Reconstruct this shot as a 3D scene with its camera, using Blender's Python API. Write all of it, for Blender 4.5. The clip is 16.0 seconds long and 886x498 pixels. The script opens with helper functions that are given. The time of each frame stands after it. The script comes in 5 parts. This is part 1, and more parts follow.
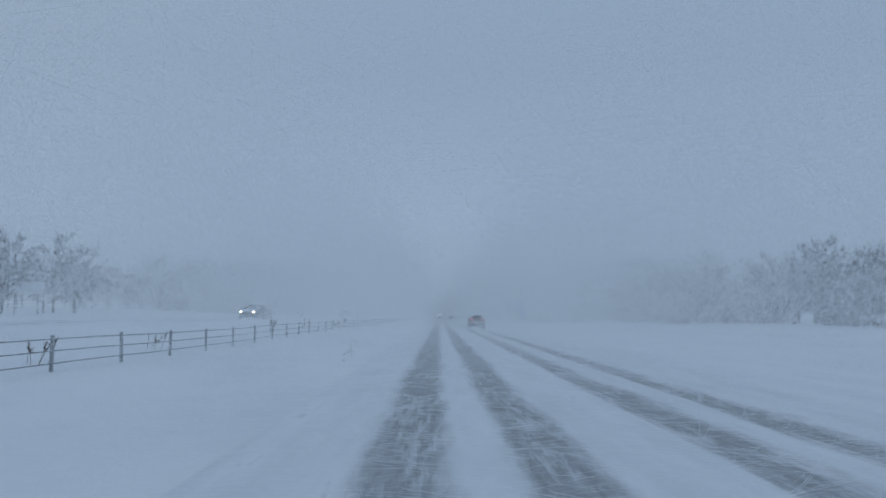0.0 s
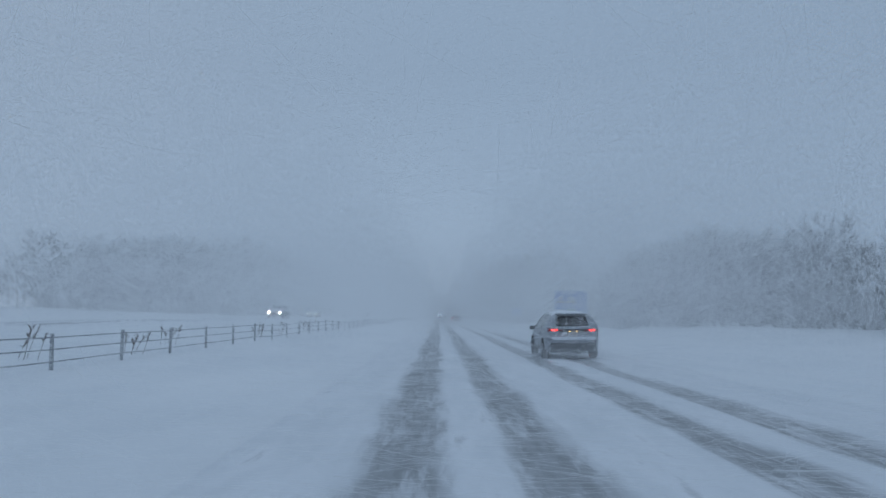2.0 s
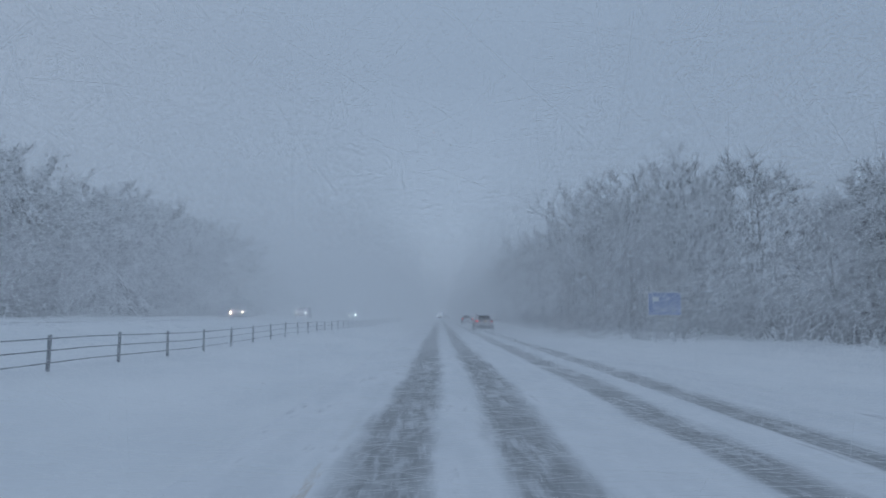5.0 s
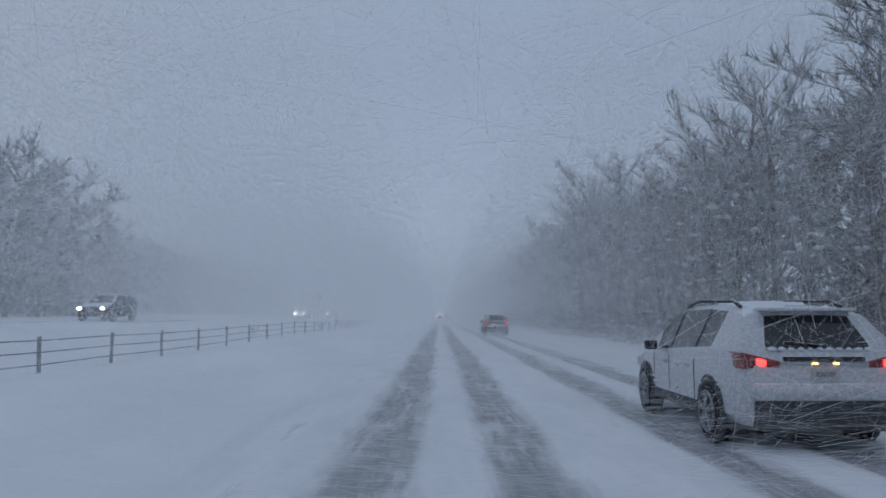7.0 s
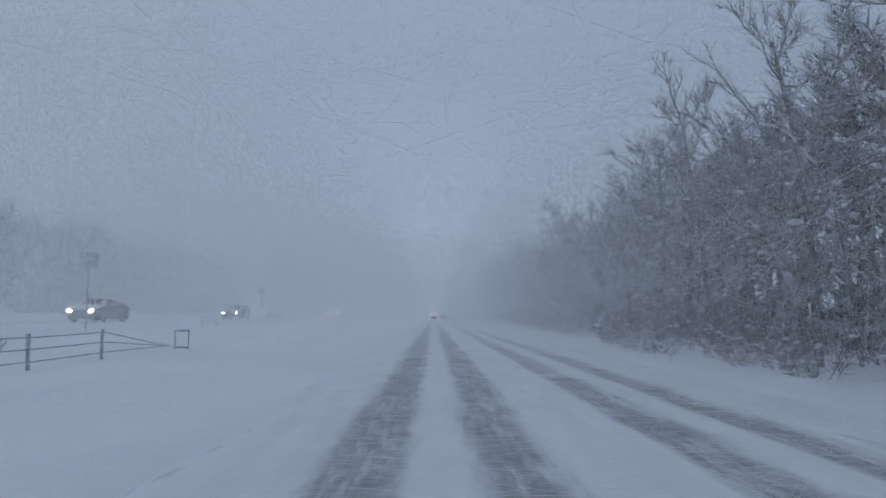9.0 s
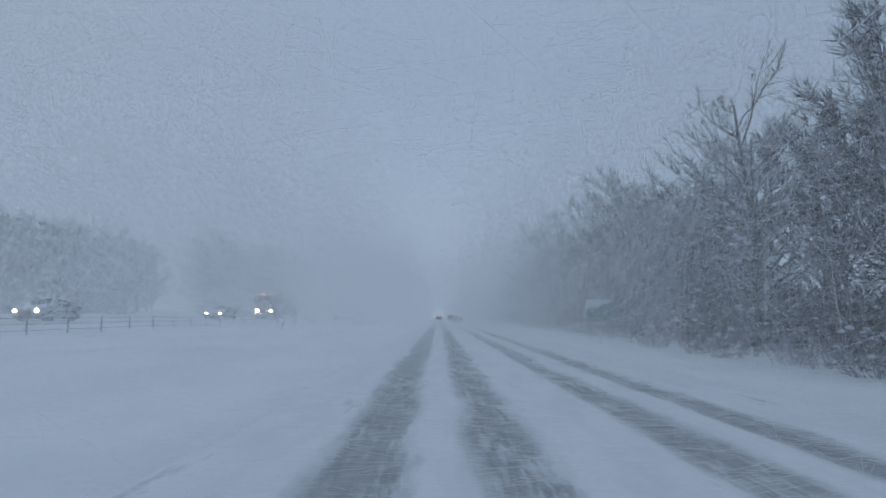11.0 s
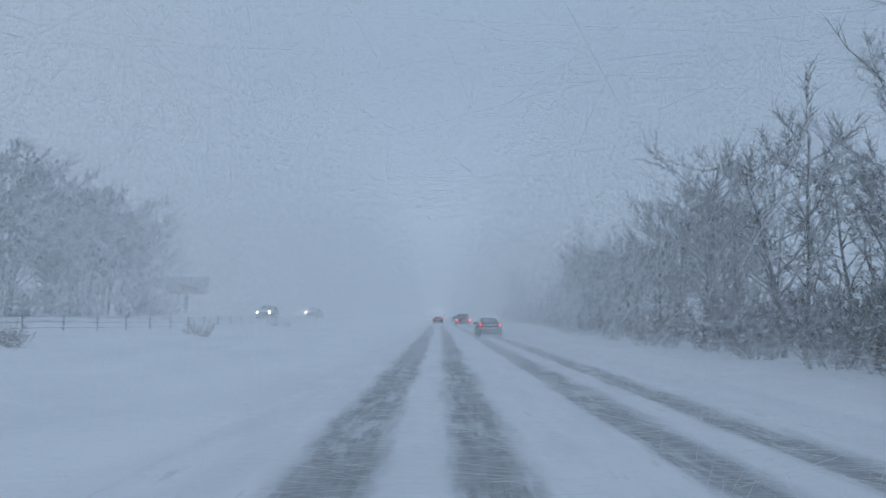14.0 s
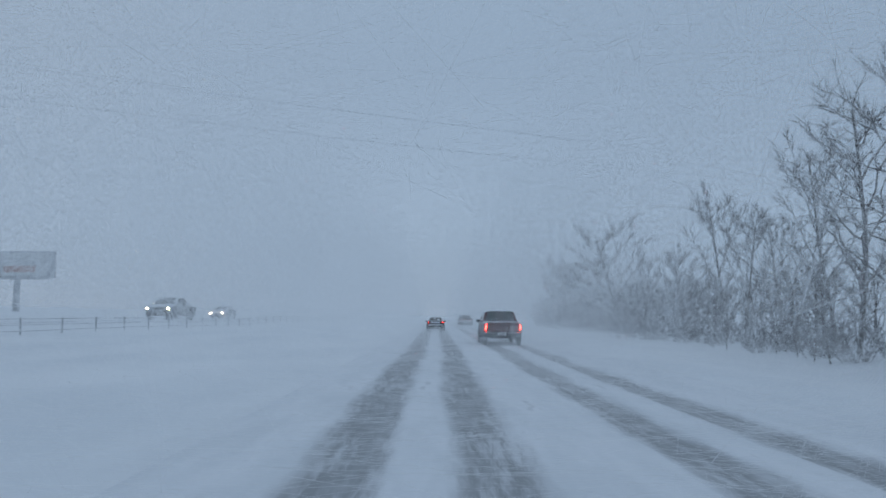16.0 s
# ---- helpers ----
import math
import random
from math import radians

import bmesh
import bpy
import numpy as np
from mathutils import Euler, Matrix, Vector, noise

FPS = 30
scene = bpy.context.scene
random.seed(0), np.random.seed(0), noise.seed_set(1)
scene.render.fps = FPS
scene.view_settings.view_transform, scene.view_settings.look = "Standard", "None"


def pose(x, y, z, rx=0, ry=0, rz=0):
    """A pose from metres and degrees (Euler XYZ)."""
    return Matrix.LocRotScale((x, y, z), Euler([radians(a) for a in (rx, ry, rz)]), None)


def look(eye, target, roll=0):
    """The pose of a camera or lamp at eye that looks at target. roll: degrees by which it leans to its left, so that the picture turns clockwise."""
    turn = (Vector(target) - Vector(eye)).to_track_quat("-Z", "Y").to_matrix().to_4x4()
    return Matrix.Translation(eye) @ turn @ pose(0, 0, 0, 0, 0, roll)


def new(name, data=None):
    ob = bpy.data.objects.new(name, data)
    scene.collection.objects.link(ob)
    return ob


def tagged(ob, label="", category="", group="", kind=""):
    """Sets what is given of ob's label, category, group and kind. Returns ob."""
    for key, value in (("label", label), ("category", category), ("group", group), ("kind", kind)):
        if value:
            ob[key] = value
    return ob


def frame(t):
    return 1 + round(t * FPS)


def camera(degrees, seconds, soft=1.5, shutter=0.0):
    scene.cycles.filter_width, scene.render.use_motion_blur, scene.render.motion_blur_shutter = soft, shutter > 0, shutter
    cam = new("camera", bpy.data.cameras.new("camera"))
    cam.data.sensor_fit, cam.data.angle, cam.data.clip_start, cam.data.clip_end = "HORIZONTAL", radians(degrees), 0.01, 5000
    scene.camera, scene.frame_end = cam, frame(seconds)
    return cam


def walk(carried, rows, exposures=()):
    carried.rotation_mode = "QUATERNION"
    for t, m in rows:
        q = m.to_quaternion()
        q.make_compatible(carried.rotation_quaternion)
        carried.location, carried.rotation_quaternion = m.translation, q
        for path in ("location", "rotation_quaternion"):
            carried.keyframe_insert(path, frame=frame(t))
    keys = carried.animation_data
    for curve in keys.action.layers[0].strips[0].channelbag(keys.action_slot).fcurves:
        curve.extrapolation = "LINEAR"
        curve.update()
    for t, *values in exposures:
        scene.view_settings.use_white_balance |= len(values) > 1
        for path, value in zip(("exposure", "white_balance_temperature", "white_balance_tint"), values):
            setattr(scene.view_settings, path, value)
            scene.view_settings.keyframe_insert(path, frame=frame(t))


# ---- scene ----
# The camera: carried in a car in the left lane of a snowbound motorway, y ahead.
LENS = 62.0
HEIGHT = 1.55
SPEED = 33.0
cam = camera(LENS, 16.0, soft=1.6)
# seconds, metres ahead, metres across, yaw, pitch, roll
PATH = [
    (0.0, 0.0, -0.46, -0.3, 5.2, 0.0), (2.0, 66.0, -0.46, -0.3, 5.2, 0.0), (4.0, 132.0, -0.45, -0.3, 5.2, 0.0),
    (6.5, 214.5, -0.24, -0.3, 5.2, 0.0), (7.0, 231.0, -0.21, -0.3, 5.2, 0.0), (9.0, 297.0, -0.14, -0.75, 5.2, 0.0),
    (11.5, 379.5, 0.0, -0.3, 5.2, 0.0), (12.5, 412.5, 0.1, -0.3, 5.2, 0.0), (14.5, 478.5, 0.18, -0.3, 5.2, 0.0),
    (16.0, 528.0, 0.1, -0.5, 5.2, 0.0),
]
walk(cam, [(t, pose(x, y, HEIGHT, 90 + p, r, w)) for t, y, x, w, p, r in PATH], exposures=[(0.0, 0.0, 6450, 10), (4.2, 0.0, 6450, 10), (6.3, 0.04, 6850, 17), (9.2, 0.02, 6800, 17), (11.3, 0.12, 6650, 12), (14.5, 0.24, 6600, 11), (15.4, 0.05, 6600, 10), (16.0, 0.12, 6600, 10)])

# ---- sky and light: heavy overcast at dusk in driving snow ----
world = bpy.data.worlds.new("overcast_sky")
scene.world = world
world.use_nodes = True
wn, wl = world.node_tree.nodes, world.node_tree.links
wn.clear()
w_out = wn.new("ShaderNodeOutputWorld")
w_bg = wn.new("ShaderNodeBackground")
w_sky = wn.new("ShaderNodeTexSky")
w_sky.sky_type, w_sky.sun_disc = "NISHITA", False
w_sky.sun_elevation, w_sky.sun_rotation = radians(24), radians(-30)
w_co = wn.new("ShaderNodeTexCoord")
w_sep = wn.new("ShaderNodeSeparateXYZ")
w_ramp = wn.new("ShaderNodeValToRGB")
w_mix = wn.new("ShaderNodeMix")
w_mix.data_type = "RGBA"
w_mix.inputs["Factor"].default_value = 0.985
wl.new(w_co.outputs["Generated"], w_sep.inputs[0])
wl.new(w_sep.outputs["Z"], w_ramp.inputs[0])
stops = ((0.0, (2.6, 3.5, 4.7)), (0.12, (3.0, 4.05, 5.4)), (0.32, (2.6, 3.55, 4.8)), (0.75, (2.95, 4.0, 5.35)), (1.0, (3.0, 4.05, 5.4)))
while len(w_ramp.color_ramp.elements) < len(stops):
    w_ramp.color_ramp.elements.new(0.5)
for e, (p, c) in zip(w_ramp.color_ramp.elements, stops):
    e.position, e.color = p, (*c, 1)
wl.new(w_sky.outputs[0], w_mix.inputs["A"])
wl.new(w_ramp.outputs[0], w_mix.inputs["B"])
wl.new(w_mix.outputs["Result"], w_bg.inputs["Color"])
w_bg.inputs["Strength"].default_value = 0.1
wl.new(w_bg.outputs[0], w_out.inputs[0])

sun = new("sun", bpy.data.lights.new("sun", "SUN"))
sun.data.energy, sun.data.angle, sun.data.color = 0.15, radians(60), (0.86, 0.95, 1.0)
sun.matrix_world = look((0, 0, 0), (-0.35, -0.5, -1.0))


# ---- materials ----
class Nodes:
    """A short hand for building a node material."""

    def __init__(self, name, rough=0.6, metal=0.0):
        self.mat = bpy.data.materials.new(name)
        self.mat.use_nodes = True
        self.n, self.l = self.mat.node_tree.nodes, self.mat.node_tree.links
        self.bsdf = self.n["Principled BSDF"]
        self.bsdf.inputs["Roughness"].default_value = rough
        self.bsdf.inputs["Metallic"].default_value = metal

    def node(self, kind, **ins):
        nd = self.n.new(kind)
        for k, v in ins.items():
            self.put(nd.inputs[k], v)
        return nd

    def put(self, socket, v):
        if isinstance(v, bpy.types.NodeSocket):
            self.l.new(v, socket)
        else:
            socket.default_value = v

    def place(self):
        return self.node("ShaderNodeTexCoord").outputs["Object"]

    def world_place(self):
        return self.node("ShaderNodeNewGeometry").outputs["Position"]

    def noise(self, scale, detail=4.0, at=None, rough=0.55):
        nd = self.node("ShaderNodeTexNoise", Scale=scale, Detail=detail, Roughness=rough)
        if at is not None:
            self.l.new(at, nd.inputs["Vector"])
        return nd.outputs["Fac"]

    def stretch(self, v, sx, sy, sz):
        nd = self.node("ShaderNodeVectorMath")
        nd.operation = "MULTIPLY"
        self.put(nd.inputs[0], v)
        nd.inputs[1].default_value = (sx, sy, sz)
        return nd.outputs[0]

    def math(self, op, a, b=0.0, c=0.0, clamp=False):
        nd = self.n.new("ShaderNodeMath")
        nd.operation, nd.use_clamp = op, clamp
        for s, v in zip(nd.inputs, (a, b, c)):
            self.put(s, v)
        return nd.outputs[0]

    def band(self, v, lo, hi):
        if lo > hi:
            return self.math("SUBTRACT", 1.0, self.band(v, hi, lo))
        nd = self.node("ShaderNodeMapRange")
        nd.interpolation_type = "SMOOTHSTEP"
        self.put(nd.inputs["Value"], v)
        self.put(nd.inputs["From Min"], lo)
        self.put(nd.inputs["From Max"], hi)
        return nd.outputs["Result"]

    def mix(self, f, a, b):
        nd = self.n.new("ShaderNodeMix")
        nd.data_type = "RGBA"
        self.put(nd.inputs["Factor"], f)
        for key, v in (("A", a), ("B", b)):
            self.put(nd.inputs[key], v if isinstance(v, bpy.types.NodeSocket) else (*v, 1.0))
        return nd.outputs["Result"]

    def colour(self, v):
        self.put(self.bsdf.inputs["Base Color"], v if isinstance(v, bpy.types.NodeSocket) else (*v, 1.0))
        return self

    def bump(self, h, strength=0.3, distance=0.05):
        b = self.node("ShaderNodeBump", Strength=strength, Distance=distance)
        self.l.new(h, b.inputs["Height"])
        self.l.new(b.outputs[0], self.bsdf.inputs["Normal"])
        return self


def plain(name, c, rough=0.6, metal=0.0, vary=0.25, scale=6.0, coat=0.0):
    """A paint, metal or plastic with a little grime at two scales."""
    k = Nodes(name, rough, metal)
    at = k.place()
    f = k.math("MULTIPLY", k.noise(scale, 5, at), k.noise(scale * 9, 3, at))
    k.colour(k.mix(k.band(f, 0.12, 0.42), [v * (1 - vary) for v in c], c))
    k.bsdf.inputs["Coat Weight"].default_value = coat
    return k.mat


def snowy(name, c, rough, metal=0.0, low=0.35, high=0.75, coat=0.0, grime=(0.20, 0.20, 0.20), splash=0.0):
    """A surface of colour c with snow lying on its upward faces, and road grime thrown on its lower part."""
    k = Nodes(name, rough, metal)
    at, here = k.place(), k.world_place()
    up = k.node("ShaderNodeSeparateXYZ")
    k.l.new(k.node("ShaderNodeNewGeometry").outputs["Normal"], up.inputs[0])
    n1, n2 = k.noise(3.0, 5, at), k.noise(22.0, 4, at)
    lay = k.math("ADD", up.outputs["Z"], k.math("MULTIPLY", k.math("SUBTRACT", k.math("ADD", n1, n2), 1.0), 0.9))
    f = k.band(lay, low, high)
    base = k.mix(k.band(n2, 0.35, 0.7), [v * 0.75 for v in c], c)
    if splash:
        h = k.node("ShaderNodeSeparateXYZ")
        k.l.new(here, h.inputs[0])
        s = k.band(k.math("ADD", h.outputs["Z"], k.math("MULTIPLY", n2, 0.9)), 1.45, 0.55)
        base = k.mix(k.math("MULTIPLY", s, splash), base, grime)
    k.colour(k.mix(f, base, (0.80, 0.82, 0.85)))
    k.put(k.bsdf.inputs["Roughness"], k.math("ADD", k.math("MULTIPLY", f, 0.9 - rough), rough))
    k.put(k.bsdf.inputs["Metallic"], k.math("MULTIPLY", k.math("SUBTRACT", 1.0, f), metal))
    k.bsdf.inputs["Coat Weight"].default_value = coat
    k.bump(k.math("ADD", k.math("MULTIPLY", f, 1.0), k.math("MULTIPLY", n2, 0.3)), 0.35, 0.012)
    return k.mat


def snow_ground():
    k = Nodes("drifted_snow", 0.85)
    at = k.world_place()
    drift = k.noise(1.0, 5, k.stretch(at, 0.35, 0.12, 0.3))
    grain = k.noise(14.0, 4, at)
    k.colour(k.mix(k.band(drift, 0.3, 0.7), (0.76, 0.78, 0.81), (0.85, 0.86, 0.88)))
    k.bsdf.inputs["Subsurface Weight"].default_value = 0.0
    k.bump(k.math("ADD", k.math("MULTIPLY", drift, 2.0), k.math("MULTIPLY", grain, 0.12)), 0.5, 0.10)
    return k.mat


TRACKS = ((-0.86, 0.45), (0.72, 0.40), (2.98, 0.37), (4.42, 0.35))


FAR_TRACKS = ((-19.9, 0.40), (-21.6, 0.40), (-23.7, 0.36), (-25.4, 0.36))


def road_surface(name, tracks):
    """Packed snow with four ragged wheel tracks worn down to grey slush and wet asphalt."""
    k = Nodes(name, 0.8)
    at = k.world_place()
    sep = k.node("ShaderNodeSeparateXYZ")
    k.l.new(at, sep.inputs[0])
    wob = k.math("MULTIPLY", k.math("SUBTRACT", k.noise(1.0, 3, k.stretch(at, 0.0, 0.045, 0.0)), 0.5), 0.45)
    rag = k.math("MULTIPLY", k.math("SUBTRACT", k.noise(1.0, 6, k.stretch(at, 2.2, 0.35, 1.0), 0.6), 0.5), 0.55)
    x = k.math("ADD", k.math("ADD", sep.outputs["X"], wob), rag)
    total = None
    for c, h in tracks:
        d = k.math("ABSOLUTE", k.math("SUBTRACT", x, c))
        f = k.band(d, h + 0.16, h - 0.20)
        total = f if total is None else k.math("MAXIMUM", total, f)
    patch = k.noise(1.0, 6, k.stretch(at, 1.7, 0.28, 1.0), 0.62)
    chips = k.noise(1.0, 6, k.stretch(at, 8.5, 0.9, 1.0), 0.68)
    cover = k.band(k.math("ADD", k.math("MULTIPLY", patch, 0.75), k.math("MULTIPLY", chips, 0.55)), 0.80, 0.62)
    worn = k.math("MULTIPLY", total, k.math("ADD", k.math("MULTIPLY", cover, 0.46), 0.38))
    between = k.math("MULTIPLY", k.band(k.math("ADD", patch, k.math("MULTIPLY", chips, 0.5)), 0.86, 1.0), 0.42)
    slush = k.mix(k.band(chips, 0.35, 0.65), (0.19, 0.195, 0.205), (0.33, 0.34, 0.355))
    packed = k.mix(k.band(patch, 0.3, 0.7), (0.72, 0.74, 0.77), (0.82, 0.83, 0.86))
    line = k.band(k.math("ABSOLUTE", k.math("SUBTRACT", sep.outputs["X"], -1.58)), 0.075, 0.045)
    bare = k.band(k.math("ABSOLUTE", k.math("SUBTRACT", sep.outputs["Y"], 152.0)), 26.0, 12.0)
    line = k.math("MULTIPLY", line, k.math("MULTIPLY", bare, k.band(k.noise(1.0, 3, k.stretch(at, 0.0, 0.25, 0.0)), 0.36, 0.48)))
    line = k.math("MULTIPLY", line, k.band(chips, 0.38, 0.6))
    k.colour(k.mix(k.math("MULTIPLY", line, 0.8), k.mix(k.math("MAXIMUM", worn, between), packed, slush), (0.42, 0.28, 0.12)))
    k.put(k.bsdf.inputs["Roughness"], k.math("SUBTRACT", 0.85, k.math("MULTIPLY", worn, 0.35)))
    k.bump(k.math("ADD", k.math("MULTIPLY", k.math("SUBTRACT", 1.0, worn), 1.0), k.math("MULTIPLY", chips, 0.5)), 0.6, 0.03)
    return k.mat


def bark(name, c1, c2, low=0.30, high=0.85):
    k = Nodes(name, 0.9)
    at = k.place()
    up = k.node("ShaderNodeSeparateXYZ")
    k.l.new(k.node("ShaderNodeNewGeometry").outputs["Normal"], up.inputs[0])
    n1, n2 = k.noise(1.3, 4, at), k.noise(9.0, 4, at)
    lay = k.math("ADD", up.outputs["Z"], k.math("MULTIPLY", k.math("SUBTRACT", k.math("ADD", n1, n2), 1.0), 1.4))
    k.colour(k.mix(k.band(lay, low, high), k.mix(n2, c1, c2), (0.80, 0.82, 0.85)))
    k.bump(k.noise(1.0, 4, k.stretch(at, 30, 30, 6)), 0.5, 0.02)
    return k.mat


def haze_thread_surface():
    """Snow in the air: thin white threads that let light through and stand in for haze."""
    k = Nodes("white_haze_threads", 0.9)
    out = k.n["Material Output"]
    d = k.node("ShaderNodeBsdfDiffuse", Color=(0.975, 0.98, 0.985, 1))
    tr = k.node("ShaderNodeBsdfTranslucent", Color=(0.975, 0.98, 0.985, 1))
    m = k.node("ShaderNodeMixShader", Fac=0.5)
    k.l.new(d.outputs[0], m.inputs[1])
    k.l.new(tr.outputs[0], m.inputs[2])
    k.l.new(m.outputs[0], out.inputs["Surface"])
    return k.mat


def glow(name, c, strength):
    k = Nodes(name, 0.3)
    k.colour([min(v, 0.8) for v in c])
    k.bsdf.inputs["Emission Color"].default_value = (*c, 1)
    k.bsdf.inputs["Emission Strength"].default_value = strength
    return k.mat


M_SNOW = snow_ground()
M_ROAD = road_surface("rutted_snow_road", TRACKS)
M_ROAD_FAR = road_surface("rutted_far_carriageway", FAR_TRACKS)
M_HAZE_THREAD = haze_thread_surface()
M_BARK = bark("grey_brown_bark", (0.10, 0.09, 0.088), (0.19, 0.175, 0.165))
M_TWIG = bark("snow_dusted_twigs", (0.145, 0.135, 0.138), (0.26, 0.245, 0.242), 0.72, 1.45)
M_MASS = bark("dull_grey_distant_twigs", (0.115, 0.11, 0.115), (0.20, 0.19, 0.195), 1.0, 1.7)
M_RUST = bark("rusty_clinging_leaves", (0.20, 0.17, 0.155), (0.31, 0.26, 0.235), 0.45, 1.05)
M_LADEN = bark("limbs_under_snow", (0.10, 0.09, 0.088), (0.19, 0.175, 0.165), 0.0, 0.45)
M_NEEDLE = bark("snow_laden_needles", (0.02, 0.035, 0.025), (0.05, 0.07, 0.05), 0.75, 1.2)
M_CLUMP = plain("clumped_snow", (0.83, 0.85, 0.88), 0.85, 0, 0.08)
M_STEEL = snowy("weathered_galvanised_steel", (0.40, 0.41, 0.43), 0.55, 0.2, 0.3, 0.8)
M_CABLE = plain("dull_steel_rope", (0.30, 0.31, 0.33), 0.6, 0.3)
M_WEED = plain("dead_brown_weed_stalk", (0.13, 0.10, 0.085), 0.9, 0, 0.3)
M_BLUE = plain("blue_reflective_sign_sheeting", (0.012, 0.125, 0.46), 0.45, 0, 0.15, 2.0)
M_GREEN = plain("green_reflective_sign_sheeting", (0.01, 0.20, 0.13), 0.45, 0, 0.15, 2.0)
M_WHITE = plain("white_sign_legend", (0.78, 0.79, 0.80), 0.5, 0, 0.08)
M_ALU = plain("bare_aluminium_sign_back", (0.5, 0.51, 0.53), 0.5, 0.4, 0.15)


# ---- helpers for things ----
def mesh_of(name, bm, mat):
    me = bpy.data.meshes.new(name)
    bm.to_mesh(me)
    bm.free()
    for m in mat if isinstance(mat, (list, tuple)) else (mat,):
        me.materials.append(m)
    return me


def part(name, bm, mat, parent, label="", smooth=False):
    me = mesh_of(name, bm, mat) if isinstance(bm, bmesh.types.BMesh) else bm
    if smooth:
        me.polygons.foreach_set("use_smooth", [True] * len(me.polygons))
    ob = new(name, me)
    ob.parent = parent
    if label:
        tagged(ob, label)
    if "snow" in name:
        tagged(ob, kind="stuff")
    return ob


def thing(name, m, label, category, group="", kind=""):
    ob = new(name)
    ob.matrix_world = m
    return tagged(ob, label, category, group, kind)


def add_box(bm, x0, x1, y0, y1, z0, z1, bevel=0.0):
    vs = [bm.verts.new(p) for p in ((x0, y0, z0), (x1, y0, z0), (x1, y1, z0), (x0, y1, z0), (x0, y0, z1), (x1, y0, z1), (x1, y1, z1), (x0, y1, z1))]
    fs = [bm.faces.new([vs[i] for i in q]) for q in ((3, 2, 1, 0), (4, 5, 6, 7), (0, 1, 5, 4), (1, 2, 6, 5), (2, 3, 7, 6), (3, 0, 4, 7))]
    if bevel:
        es = list({e for f in fs for e in f.edges})
        bmesh.ops.bevel(bm, geom=es, offset=bevel, segments=2, affect="EDGES", profile=0.6)
    return bm


def box(x0, x1, y0, y1, z0, z1, bevel=0.0):
    return add_box(bmesh.new(), x0, x1, y0, y1, z0, z1, bevel)


def add_tube(bm, pts, radii, sides=5, cap=True):
    """A tapered tube along a line of points."""
    rings = []
    for i, p in enumerate(pts):
        a, b = pts[max(i - 1, 0)], pts[min(i + 1, len(pts) - 1)]
        d = (Vector(b) - Vector(a)).normalized()
        u = d.orthogonal().normalized()
        w = d.cross(u)
        rings.append([bm.verts.new(Vector(p) + (u * math.cos(2 * math.pi * k / sides) + w * math.sin(2 * math.pi * k / sides)) * radii[i]) for k in range(sides)])
    for r0, r1 in zip(rings, rings[1:]):
        for k in range(sides):
            bm.faces.new((r0[k], r0[(k + 1) % sides], r1[(k + 1) % sides], r1[k]))
    if cap:
        bm.faces.new(rings[0][::-1])
        bm.faces.new(rings[-1])
    return bm


def tube(pts, radii, sides=5):
    return add_tube(bmesh.new(), pts, radii, sides)


# ---- the ground ----
def smooth(a, b, v):
    t = min(max((v - a) / (b - a), 0.0), 1.0)
    return t * t * (3 - 2 * t)


PROFILE = ((-400, 6.0), (-90, 3.6), (-60, 2.3), (-40, 1.6), (-32, 1.35), (-28, 1.30), (-27, 1.2), (-19, 1.15), (-18, 1.0), (-16.6, 0.8), (-12, 0.58),
           (-8.3, 0.45), (-6, 0.3), (-4, 0.08), (-2.9, 0.03), (6.6, 0.03), (8.5, 0.0), (10.5, -0.22), (14, -0.32), (20, -0.15), (32, 0.5), (60, 1.2), (400, 4.0))


def ground_z(x, y):
    for (xa, za), (xb, zb) in zip(PROFILE, PROFILE[1:]):
        if x <= xb:
            z = za + (zb - za) * max(0.0, (x - xa) / (xb - xa))
            break
    else:
        z = PROFILE[-1][1]
    far = smooth(4.8, 9.0, abs(x - 1.8))
    return z + far * (noise.noise((x * 0.16, y * 0.055, 0)) * 0.16 + noise.noise((x * 0.5, y * 0.2, 3)) * 0.05)


def make_ground():
    xs = sorted({*[i * 0.6 - 30 for i in range(0, 42)], *[7 + i * 0.6 for i in range(45)], *[-36 - i * 6 for i in range(12)], *[36 + 8 * i for i in range(9)],
                 -1500, -600, -250, -150, 150, 250, 600, 1500, -4.2, -3.4, -2.85, -2.5, 6.2, 6.55})
    ys = [-300, -120, -60, *[-40 + 2.5 * i for i in range(320)], 800, 900, 1100, 1500, 2500]
    vs = [(x, y, ground_z(x, y) - (0.3 if -2.6 < x < 6.3 else 0)) for y in ys for x in xs]
    n = len(xs)
    fs = [(j * n + i, j * n + i + 1, (j + 1) * n + i + 1, (j + 1) * n + i) for j in range(len(ys) - 1) for i in range(n - 1)]
    me = bpy.data.meshes.new("ground")
    me.from_pydata(vs, [], fs)
    me.materials.append(M_SNOW)
    me.polygons.foreach_set("use_smooth", [True] * len(fs))
    return tagged(new("ground", me), "deep wind-drifted snow over verge and median", "ground", kind="structure")


